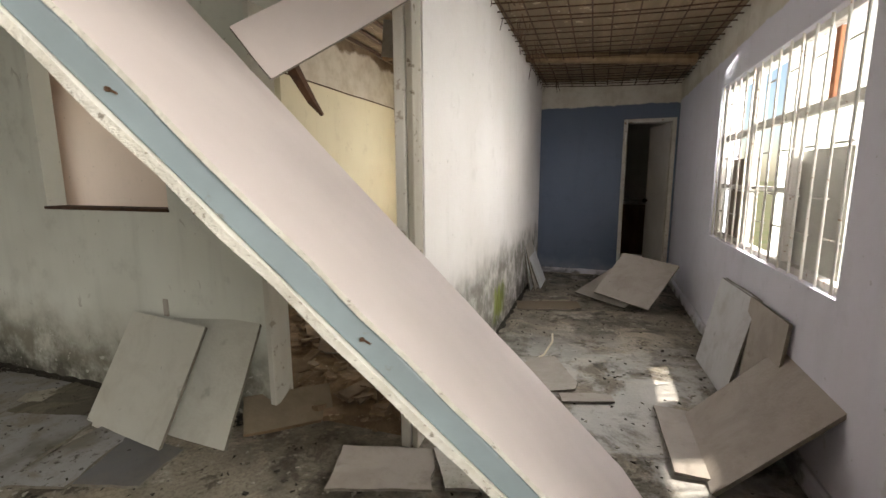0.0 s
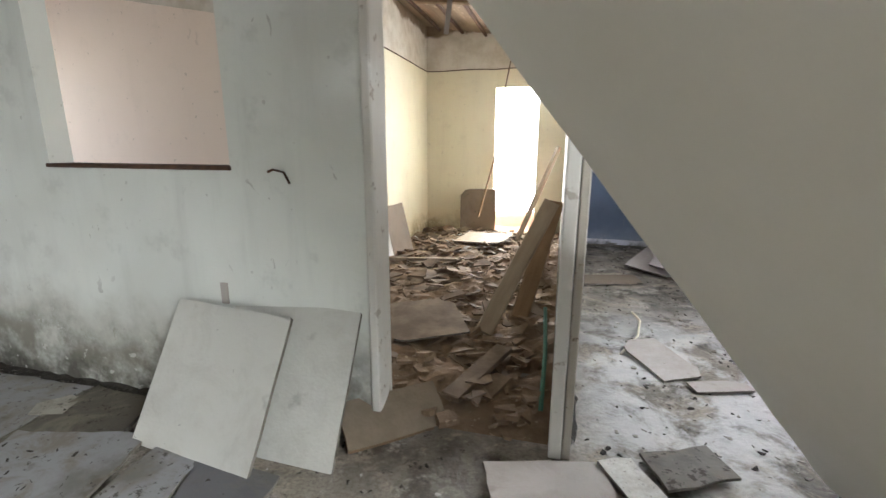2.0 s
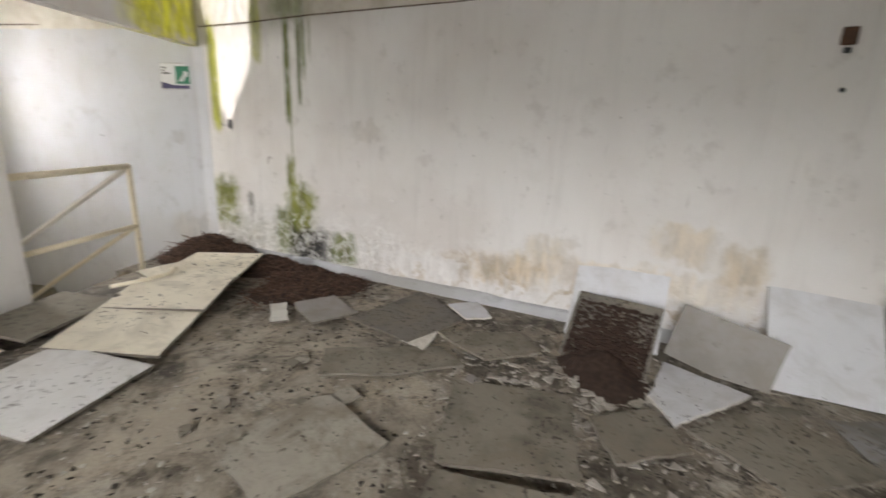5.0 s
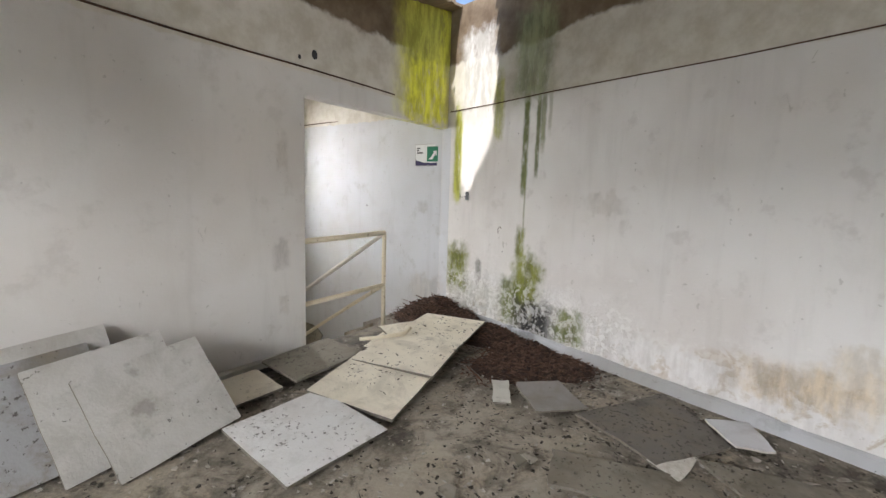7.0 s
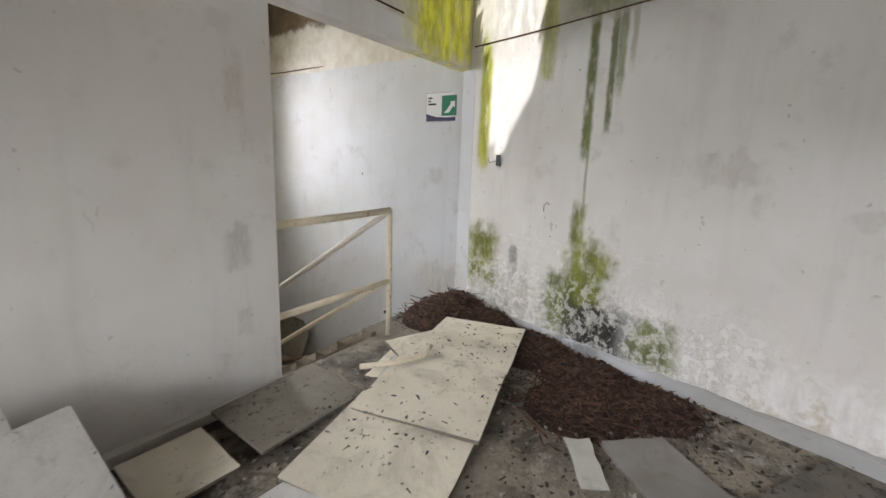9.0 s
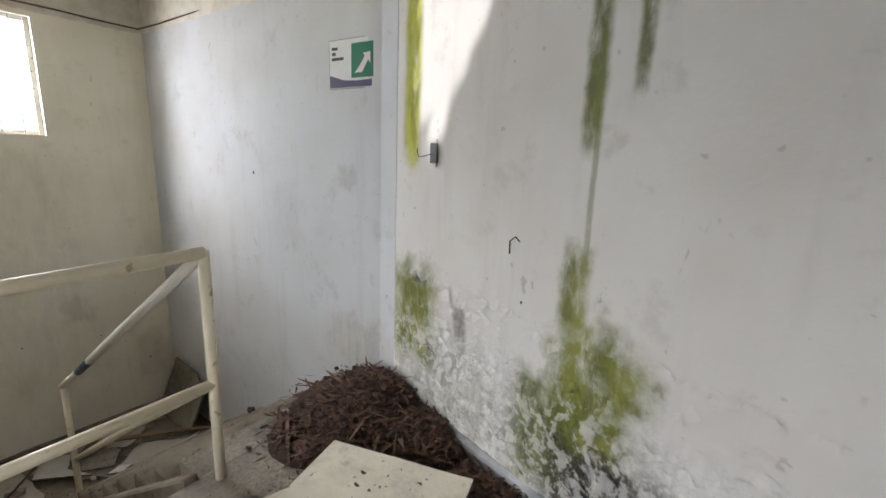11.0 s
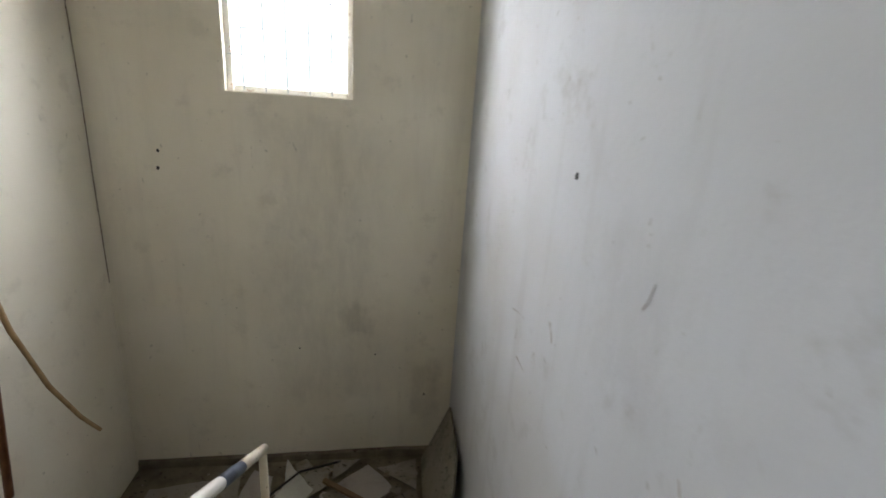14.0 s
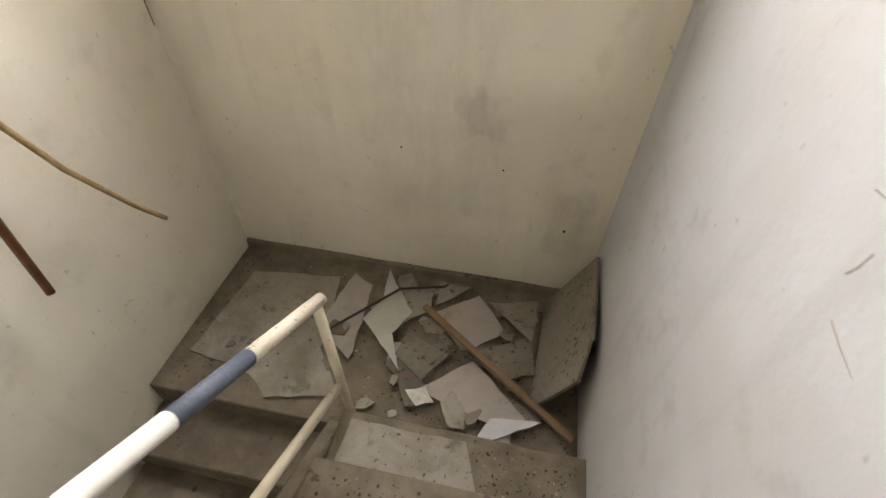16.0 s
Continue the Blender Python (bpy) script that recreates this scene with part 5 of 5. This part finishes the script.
scatter("rubble_chips", M_CRUMB, "pale plaster chips near the back door", 160, lambda r: (r.gauss(-1.9, 0.35), r.gauss(5.7, 0.35), r.uniform(0.05, 0.09)), 0.06, 0.12, 30, "rubble")


def beam(name, a, b, w, t, material, label, category, turn=0.0):
    """A sawn timber or batten from a to b."""
    a, b = Vector(a), Vector(b)
    d = b - a
    bm = box_mesh((-w / 2, -t / 2, 0), (w / 2, t / 2, d.length), min(w, t) * 0.12)
    rng = random.Random(len(label))
    for v in bm.verts:
        v.co += Vector((rng.uniform(-1, 1), rng.uniform(-1, 1), rng.uniform(-2, 2))) * min(w, t) * 0.05
    ob = part(name, bm, material)
    ob.matrix_world = Matrix.Translation(a) @ d.to_track_quat("Z", "Y").to_matrix().to_4x4() @ Matrix.Rotation(radians(turn), 4, "Z")
    return tagged(ob, label, category)


beam("timber", (-1.50, 2.92, 0.06), (-1.13, 3.55, 0.84), 0.11, 0.06, M_PALEWOOD, "thick pale brown timber leaning on the partition", "timber", 35)
beam("timber", (-1.30, 3.25, 0.05), (-1.10, 3.75, 0.82), 0.12, 0.05, M_WOOD, "dark broken timber leaning on the partition", "timber", 20)
beam("batten", (-1.58, 5.80, 0.06), (-1.12, 6.15, 1.24), 0.06, 0.045, M_PALEWOOD, "dusty wooden pole leaning by the back door", "pole")
beam("batten", (-2.15, 6.25, 0.3), (-1.99, 6.60, 1.10), 0.025, 0.025, M_WOOD, "thin dark stick leaning by the back door", "stick")
beam("batten", (-2.80, 4.45, 0.10), (-2.05, 4.55, 0.11), 0.05, 0.03, M_PALEWOOD, "pale batten lying on the rubble", "batten")
sheet("wall_board", 0.34, 0.62, 0.012, lean((-1.30, 4.35), (-1.22, 4.70), 12, False, 0.03), M_TILE_BLUE, "white thin board leaning on the partition", "board", seed=121)
sheet("ceiling_tile", 0.50, 0.62, T, lean((-2.44, 6.40), (-1.97, 6.48), 12, True, 0.04), M_TILE_BROWN, "brown fibre tile leaning beside the back door", group=LEAN, seed=122, broken=(3,))
sheet("ceiling_tile", 0.55, 0.66, T, lean((-2.80, 4.10), (-2.78, 4.62), 13, True, 0.03), M_TILE, "pale ceiling tile leaning on the cream wall", group=LEAN, seed=123)
sheet("ceiling_tile", 0.50, 0.58, T, lean((-2.78, 4.66), (-2.74, 5.16), 14, True, 0.03), M_TILE_BROWN, "brown fibre tile leaning on the cream wall", group=LEAN, seed=124)
sheet("ceiling_tile", 0.34, 0.60, T, lean((-2.76, 3.62), (-2.80, 3.96), 20, True, 0.03), M_TILE_BROWN, "narrow brown fibre tile leaning on the cream wall", group=LEAN, seed=125)
sheet("wall_board", 0.60, 0.50, 0.012, flat((-2.3, 5.4), (-1.75, 5.3), 0.11, 3, 2), M_PALEWOOD, "pale brown board lying on the rubble", "board", seed=126, broken=(1,))
sheet("wall_board", 0.50, 0.55, 0.012, flat((-2.0, 2.55), (-1.6, 2.75), 0.09, 4, 3), M_SHARD, "brown board piece lying on the rubble", "board", seed=127, broken=(2, 0))
beam("batten", (-1.52, 2.12, 0.07), (-1.33, 2.66, 0.10), 0.10, 0.03, M_SHARD, "brown plank lying on the rubble", "plank")
bm = bmesh.new()
tube(bm, [(-1.10, 2.18, 0.03), (-1.10, 2.6, 0.12), (-1.12, 3.0, 0.24)], 0.012, 8)
tagged(part("hose", bm, M_TEAL, smooth=True), "green plastic pipe leaning on the partition", "pipe")
bm = bmesh.new()
tube(bm, [(-1.74, 6.45, 2.78), (-1.78, 6.4, 2.4), (-1.85, 6.38, 2.0), (-1.93, 6.42, 1.6)], 0.007, 6)
tagged(part("hanging_wire", bm, M_RUST, smooth=True), "dark wire hanging from the roof", "wire")
bm = bmesh.new()
box(bm, (-0.11, -0.006, -0.02), (0.11, 0.006, 0.45))
box(bm, (0.02, -0.008, -0.30), (0.06, 0.004, -0.02))
hang = part("hanging_sheet", bm, M_TILE_GREY)
hang.matrix_world = pose(-2.04, 4.0, 2.42, 8, 6, 20)
tagged(hang, "torn grey metal sheet hanging from the roof", "metal sheet")

# ---- passage ----
sheet("ceiling_tile", 0.62, 0.62, T, lean((0.54, 3.56), (0.57, 2.99), 11), M_TILE_BLUE, "white ceiling tile leaning on the lilac wall", group=LEAN, seed=131)
sheet("ceiling_tile", 0.60, 0.62, T, lean((0.585, 3.54), (0.615, 2.97), 8), M_TILE_BLUE, "white ceiling tile leaning behind another on the lilac wall", group=LEAN, seed=132)
sheet("ceiling_tile", 0.52, 0.62, T, lean((0.625, 3.02), (0.635, 2.45), 5), M_TILE_TAUPE, "taupe ceiling tile leaning on the lilac wall", group=LEAN, seed=133)
sheet("ceiling_tile", 0.64, 0.78, T, lean((0.30, 2.64), (0.31, 1.95), 43), M_TILE_TAUPE, "taupe ceiling tile leaning low on the lilac wall", group=LEAN, seed=134)
sheet("ceiling_tile", 0.60, 0.17, T, flat((0.34, 2.08), (0.32, 2.68), 0.01, 3, 0), M_TILE_TAUPE, "narrow taupe tile strip on the floor", group=LIE, seed=135)
sheet("ceiling_tile", 0.60, 0.64, T, flat((0.10, 4.62), (0.52, 5.10), 0.02, 2, 20), M_TILE_TAUPE, "taupe ceiling tile lying tilted near the blue wall", group=LIE, seed=136)
sheet("ceiling_tile", 0.60, 0.60, T, flat((0.30, 4.50), (0.66, 4.95), 0.06, 6, 38), M_TILE_TAUPE, "taupe ceiling tile propped against the lilac wall", group=LIE, seed=137)
for i, (yy, tl, mat) in enumerate(((5.12, 9, M_TILE_BLUE), (5.16, 14, M_TILE_TAUPE), (5.22, 21, M_TILE_BLUE))):
    sheet("ceiling_tile", 0.55, 0.56, T, lean((-0.90 + 0.05 * i, yy), (-0.90 + 0.05 * i, yy + 0.50), tl), mat, "ceiling tile leaning on the partition in the passage", group=LEAN, seed=140 + i)
sheet("board_fragment", 0.62, 0.26, 0.012, flat((-0.90, 4.32), (-0.30, 4.45), 0.01, 2, 1), M_TILE_BROWN, "dark brown board piece on the passage floor", "board", seed=145, broken=(1,))
sheet("ceiling_tile", 0.46, 0.26, 0.012, flat((-0.24, 2.78), (-0.44, 3.20), 0.01, -2, 2), M_TILE_TAUPE, "greenish stained tile piece on the passage floor", group=LIE, seed=146, broken=(0, 2))
sheet("ceiling_tile", 0.30, 0.10, 0.012, flat((-0.34, 2.58), (-0.06, 2.66), 0.008, 1, 1), M_TILE_TAUPE, "narrow tile strip on the passage floor", group=LIE, seed=147, broken=(2,))
bm = bmesh.new()
tube(bm, [(-0.66, 2.95, 0.012), (-0.52, 3.25, 0.015), (-0.48, 3.45, 0.05), (-0.50, 3.67, 0.03)], 0.008, 7)
tagged(part("cable", bm, M_IVORY, smooth=True), "curled pale cable on the passage floor", "cable")

# ---- sign, switch, marks ----
sign = new("exit_sign")
sign.matrix_world = pose(-6.047, -3.965, 1.805, 90, 0, 91.4)
part("plate", box_mesh((-0.175, -0.125, 0.0), (0.175, 0.125, 0.004), 0.001), M_SIGN, sign)
part("border", box_mesh((-0.179, -0.129, -0.001), (0.179, 0.129, 0.003), 0.001), M_TILE_GREY, sign)
part("green_panel", box_mesh((-0.005, -0.075, 0.005), (0.155, 0.10, 0.0065), 0.0008), M_GREEN, sign, "green panel with a white arrow shape")
bm = bmesh.new()
v = [bm.verts.new((x, y, 0.008)) for x, y in ((0.02, -0.05), (0.075, -0.05), (0.12, 0.01), (0.135, -0.01), (0.135, 0.05), (0.08, 0.045), (0.095, 0.03), (0.055, -0.02))]
bm.faces.new(v)
part("white_arrow", bm, M_SIGN, sign)
bm = bmesh.new()
v = [bm.verts.new((x, y, 0.0055)) for x, y in ((-0.172, -0.122), (0.172, -0.122), (0.172, -0.085), (0.05, -0.09), (-0.06, -0.085), (-0.172, -0.055))]
bm.faces.new(v)
part("navy_band", bm, M_NAVY, sign)
for i, w in enumerate((0.045, 0.03, 0.09)):
    part("writing", box_mesh((-0.155, 0.075 - 0.027 * i, 0.0045), (-0.155 + w, 0.09 - 0.027 * i, 0.0055)), M_BLACK, sign)
tagged(sign, "white and green exit route sign with a dark band", "sign")

sw = new("switch_box")
sw.matrix_world = Matrix.Translation((-5.893, -3.29, 1.345)) @ Matrix((W2DIR * -1, Vector((0, 0, 1)), W2IN * 1)).transposed().to_4x4() @ Matrix.Translation((0, 0, 0.0))
part("box", box_mesh((-0.026, -0.044, -0.002), (0.026, 0.044, 0.006), 0.002), M_BLACK, sw, "black open switch box")
for yy in (-0.054, 0.054):
    part("lug", box_mesh((-0.02, yy - 0.008, -0.002), (0.02, yy + 0.008, 0.005), 0.002), M_FRAME, sw)
bm = bmesh.new()
tube(bm, [(0.0, 0.0, 0.006), (-0.04, -0.015, 0.03), (-0.07, -0.018, 0.035), (-0.085, 0.005, 0.035), (-0.08, 0.02, 0.035)], 0.0025, 6)
part("wire", bm, M_BLACK, sw)
tagged(sw, "black wall switch box with a loose wire", "switch")

out = new("outlet_remains")
out.matrix_world = Matrix.Translation((-4.485, 1.27, 1.90)) @ Matrix((W2DIR * -1, Vector((0, 0, 1)), W2IN * 1)).transposed().to_4x4()
part("box", box_mesh((-0.035, -0.035, -0.002), (0.035, 0.055, 0.006), 0.006), M_RUST, out)
part("hole", box_mesh((-0.015, -0.075, -0.002), (0.02, -0.045, 0.005), 0.005), M_BLACK, out)
tagged(out, "broken dark electrical outlet on the long wall", "outlet")
bm = box_mesh((-0.012, -0.012, -0.002), (0.014, 0.012, 0.006), 0.004)
peg = part("wall_plug", bm, M_BLACK)
peg.matrix_world = Matrix.Translation((-4.475, 1.29, 1.64)) @ Matrix((W2DIR * -1, Vector((0, 0, 1)), W2IN * 1)).transposed().to_4x4()
tagged(peg, "small dark plug hole in the long wall", "plug hole")
bm = bmesh.new()
tube(bm, [(-2.23, 1.874, 1.125), (-2.20, 1.868, 1.135), (-2.15, 1.866, 1.125), (-2.13, 1.87, 1.08)], 0.005, 6)
tagged(part("wall_hook", bm, M_RUST), "bent rusty hook on the greenish wall", "hook")
tagged(part("wall_mark", box_mesh((-2.53, 1.874, 0.53), (-2.49, 1.884, 0.63), 0.003), M_TILE_TAUPE), "grey pipe stub above the leaning tiles", "pipe stub")
bm = bmesh.new()
tube(bm, [(-3.926, -6.605, 1.95), (-3.93, -6.61, 1.3), (-3.927, -6.608, 0.8), (-3.93, -6.60, 0.21)], 0.0022, 5)
tagged(part("wall_cable", bm, M_RUST), "thin dark cable down the stair corner", "cable")

for zz in (1.98, 1.86, 1.70, 1.52, 1.34, 1.06):
    tagged(part("wall_clip", box_mesh((-3.375, 3.584, zz - 0.028), (-3.335, 3.602, zz + 0.028), 0.006), M_RUST), "small rusty cable clip on the pinkish wall", "clip", "cable clips")
tagged(part("paper_scrap", box_mesh((-3.84, 3.592, 1.02), (-3.78, 3.601, 1.17), 0.001), M_SIGN), "small torn white paper stuck on the pinkish wall", "paper scrap")
for nm, p, s in (("wall_hole", (-4.16, -3.658, 2.41), 0.028), ("wall_hole", (-4.02, -3.658, 2.36), 0.014), ("wall_hole", (-6.074, -4.99, 1.17), 0.009), ("wall_hole", (-5.913, -6.618, -0.67), 0.008), ("wall_hole", (-5.548, -6.618, -0.33), 0.005), ("wall_hole", (-5.035, -6.618, -0.27), 0.005), ("wall_hole", (-4.28, -6.618, 1.02), 0.008), ("wall_hole", (-4.27, -6.618, 0.92), 0.009)):
    bm = bmesh.new()
    bmesh.ops.create_uvsphere(bm, u_segments=9, v_segments=6, radius=s, matrix=Matrix.Translation(p) @ Matrix.Diagonal((0.5 if p[0] < -6 else 1, 1 if p[0] < -6 else 0.3, 1.3, 1)))
    tagged(part(nm, bm, M_BLACK), "small dark hole broken in the plaster", "hole")
bm = bmesh.new()
tube(bm, [Vector((-5.7546, -2.815, 0.98)) + W2IN * 0.006, Vector((-5.7546, -2.815, 1.03)) + W2IN * 0.008, Vector((-5.7469, -2.79, 1.05)) + W2IN * 0.008, Vector((-5.7407, -2.77, 1.035)) + W2IN * 0.006], 0.003, 6)
tagged(part("wall_hook", bm, M_RUST), "thin curled wire hook on the long wall", "hook")

# scratches and knocks in the stair paint
for y, z, turn, size in ((-4.565, 0.98, 70, 0.07), (-4.17, 0.82, 60, 0.04), (-4.37, 0.69, 110, 0.03), (-5.35, 0.585, 10, 0.10), (-5.33, 0.50, 80, 0.05), (-5.247, 0.413, -8, 0.09), (-5.01, 0.67, 120, 0.07), (-3.86, 0.98, 40, 0.04)):
    x = -6.043 - 0.025 * (-3.74 - y) + 0.001
    c, d = math.cos(radians(turn)) * size / 2, math.sin(radians(turn)) * size / 2
    bm = bmesh.new()
    tube(bm, [(x, y - c, z - d), (x + 0.0015, y - c * 0.2 + d * 0.2, z - d * 0.2), (x, y + c, z + d)], 0.0018, 5, 0.4)
    tagged(part("wall_scratch", bm, M_TILE_TAUPE), "short grey scratch in the white stair paint", "scratch", "scratches on the stair wall")
for y, z in ((-2.747, 0.804), (-2.62, 1.95)):
    bm = bmesh.new()
    bmesh.ops.create_uvsphere(bm, u_segments=8, v_segments=6, radius=0.005, matrix=Matrix.Translation(Vector((*W2A, z)) + W2DIR * ((y - W2A[1]) / W2DIR.y)))
    tagged(part("nail_hole", bm, M_BLACK), "small dark nail hole in the long wall", "hole")

# flakes of paint and plaster standing off the damp wall foot
rng = random.Random(77)
verts, faces = [], []
for _ in range(1500):
    s = 2.2 + 3.5 * rng.random() if rng.random() < 0.45 else 4.0 + 1.5 * rng.random()
    z = min(rng.expovariate(4.5) + 0.08, 0.75)
    o = Vector((*W2A, 0)) + W2DIR * s + W2IN * 0.001 + Vector((0, 0, z))
    size = rng.uniform(0.006, 0.034) if s > 4.0 else rng.uniform(0.005, 0.02)
    k = rng.randint(4, 6)
    tilt = rng.uniform(0.0, 0.6)
    ang = sorted(rng.uniform(0, 6.28) for _ in range(k))
    base = len(verts)
    for a in ang:
        u, v = math.cos(a) * size * 1.4, math.sin(a) * size
        verts.append(o + W2DIR * u + Vector((0, 0, v)) + W2IN * (0.002 + max(0.0, (size - v) * tilt * 0.5)))
    verts.append(o + W2IN * (0.004 + size * tilt * 0.5))
    for i in range(k):
        faces.append([base + i, base + (i + 1) % k, base + k])
data = bpy.data.meshes.new("paint_flakes")
data.from_pydata(verts, [], faces)
data.materials.append(M_W2)
tagged(new("paint_flakes", data), "flakes of white paint lifting off the damp wall", "paint flakes", kind="stuff")

# ---- canes and landing rubbish ----
bm = bmesh.new()
tube(bm, [(-4.00, -5.62, 2.1), (-4.03, -5.60, 1.28), (-4.06, -5.58, 0.67), (-4.06, -5.55, 0.25), (-4.05, -5.50, -0.31)], 0.019, 8, 0.8)
tagged(part("cane", bm, M_REDCANE, smooth=True), "red brown cane leaning in the stairwell", "cane")
bm = bmesh.new()
tube(bm, [(-4.02, -5.60, 1.9), (-4.04, -5.58, 1.2), (-4.05, -5.60, 0.72), (-4.06, -5.67, 0.36), (-4.07, -5.79, 0.02), (-4.08, -5.93, -0.25), (-4.10, -6.02, -0.40)], 0.0125, 8, 0.8)
tagged(part("cane", bm, M_CANE, smooth=True), "thin tan cane curving along the stair wall", "cane")
LZ = LAND + 0.004
land = [
    (((-4.03, -5.79), (-4.09, -6.39), (-4.64, -6.46), (-4.72, -5.95), (-4.41, -5.73)), M_TILE_LAND, 0.4),
    (((-4.41, -5.73), (-4.64, -6.03), (-4.91, -5.71), (-4.55, -5.63)), M_TILE_LAND, 1.0),
    (((-4.64, -6.08), (-4.72, -6.50), (-4.86, -6.42), (-4.90, -5.90)), M_TILE_TAUPE, 1.5),
    (((-5.26, -6.30), (-5.52, -6.48), (-5.70, -6.25), (-5.48, -6.08)), M_TILE_TAUPE, 3.0),
    (((-5.50, -6.08), (-5.84, -6.24), (-5.87, -6.02), (-5.69, -5.95)), M_TILE_DIRTY, 2.0),
    (((-5.29, -5.82), (-5.54, -6.03), (-5.84, -5.77), (-5.76, -5.68)), M_TILE_TAUPE, 2.0),
    (((-5.58, -6.43), (-5.87, -6.50), (-5.84, -6.21)), M_TILE_LAND, 4.0),
    (((-5.26, -6.53), (-5.45, -6.51), (-5.27, -6.34)), M_TILE_LAND, 3.0),
    (((-4.95, -6.40), (-5.24, -6.46), (-5.25, -6.30), (-5.10, -6.16)), M_TILE_LAND, 3.0),
    (((-4.93, -6.55), (-5.15, -6.25), (-5.07, -6.08), (-5.17, -5.89), (-4.89, -6.16), (-4.96, -6.33)), M_TILE, 3.5),
    (((-5.16, -6.14), (-5.40, -6.02), (-5.30, -5.86), (-5.12, -5.98)), M_TILE_DIRTY, 2.0),
    (((-5.67, -5.74), (-5.91, -5.76), (-5.59, -5.57)), M_TILE_BLUE, 3.0),
    (((-5.24, -5.78), (-5.33, -5.82), (-5.39, -5.75), (-5.30, -5.72)), M_GYPSUM, 5.0),
]
for i, (corners, mat, tilt) in enumerate(land):
    plan_tile("tile_fragment", corners, LZ + 0.008 + 0.004 * i, mat, "broken ceiling tile piece on the stair landing", 0.011, "tile pieces on the landing", 150 + i, "tile fragment", pitch=tilt * (-1) ** i * 0.6, roll=tilt * 0.5, wear=0.006)
sheet("ceiling_tile", 0.70, 0.50, T, lean((-5.85, -5.84), (-5.91, -6.54), 22, False, LAND + 0.01), M_TILE_DIRTY, "dirty brown tile leaning in the landing corner", group=LEAN, seed=170, broken=(3,))
beam("batten", (-6.05, -5.70, LAND + 0.08), (-5.22, -6.28, LAND + 0.11), 0.034, 0.024, M_WOOD, "thin wooden batten lying on the landing", "batten")
bm = bmesh.new()
tube(bm, [(-4.72, -6.02, LAND + 0.08), (-5.05, -6.38, LAND + 0.10), (-5.30, -6.45, LAND + 0.10), (-5.32, -6.55, LAND + 0.02)], 0.008, 6)
tagged(part("cable", bm, M_BLACK), "black cable on the landing", "cable")
plan_tile("tile_fragment", ((-5.04, -5.32), (-5.06, -5.55), (-5.58, -5.55), (-5.66, -5.33)), -RISE * 6 + 0.004, M_TILE_LAND, "trodden tile piece lying on a stair step", seed=171, category="tile fragment")


rng = random.Random(41)
for k in range(40):
    x, y = (rng.uniform(-5.85, -4.9), rng.uniform(-6.5, -5.66)) if k < 34 else (rng.uniform(-4.95, -4.2), rng.uniform(-6.4, -5.75))
    mat = (M_TILE_LAND, M_TILE_DIRTY, M_TILE_TAUPE, M_TILE_DIRTY, M_TILE_LAND, M_TILE_BROWN)[k % 6]
    piece = broken_sheet("tile_piece", x, y, LAND + 0.006 + 0.0012 * k, rng.uniform(0.03, 0.13), mat, "jagged broken tile piece on the stair landing", 400 + k)
    piece.rotation_mode = "XYZ"
    piece.rotation_euler.x += rng.uniform(-0.06, 0.06)


def on_stairs(rng):
    k = rng.randint(0, 8)
    if k > 5:
        return rng.uniform(-6.05, -4.0), rng.uniform(-6.55, -5.62), LAND + 0.004
    return rng.uniform(-6.05, -5.06), -3.954 - GO * k - rng.uniform(0.03, 0.25), -RISE * (k + 1) + 0.003


scatter("stair_crumbs", M_CRUMB, "crumbs of plaster on the steps and landing", 300, on_stairs, 0.010, 0.3, 35)
scatter("stair_dirt", M_GRIME, "dark dirt on the steps and landing", 1500, on_stairs, 0.008, 0.3, 36)
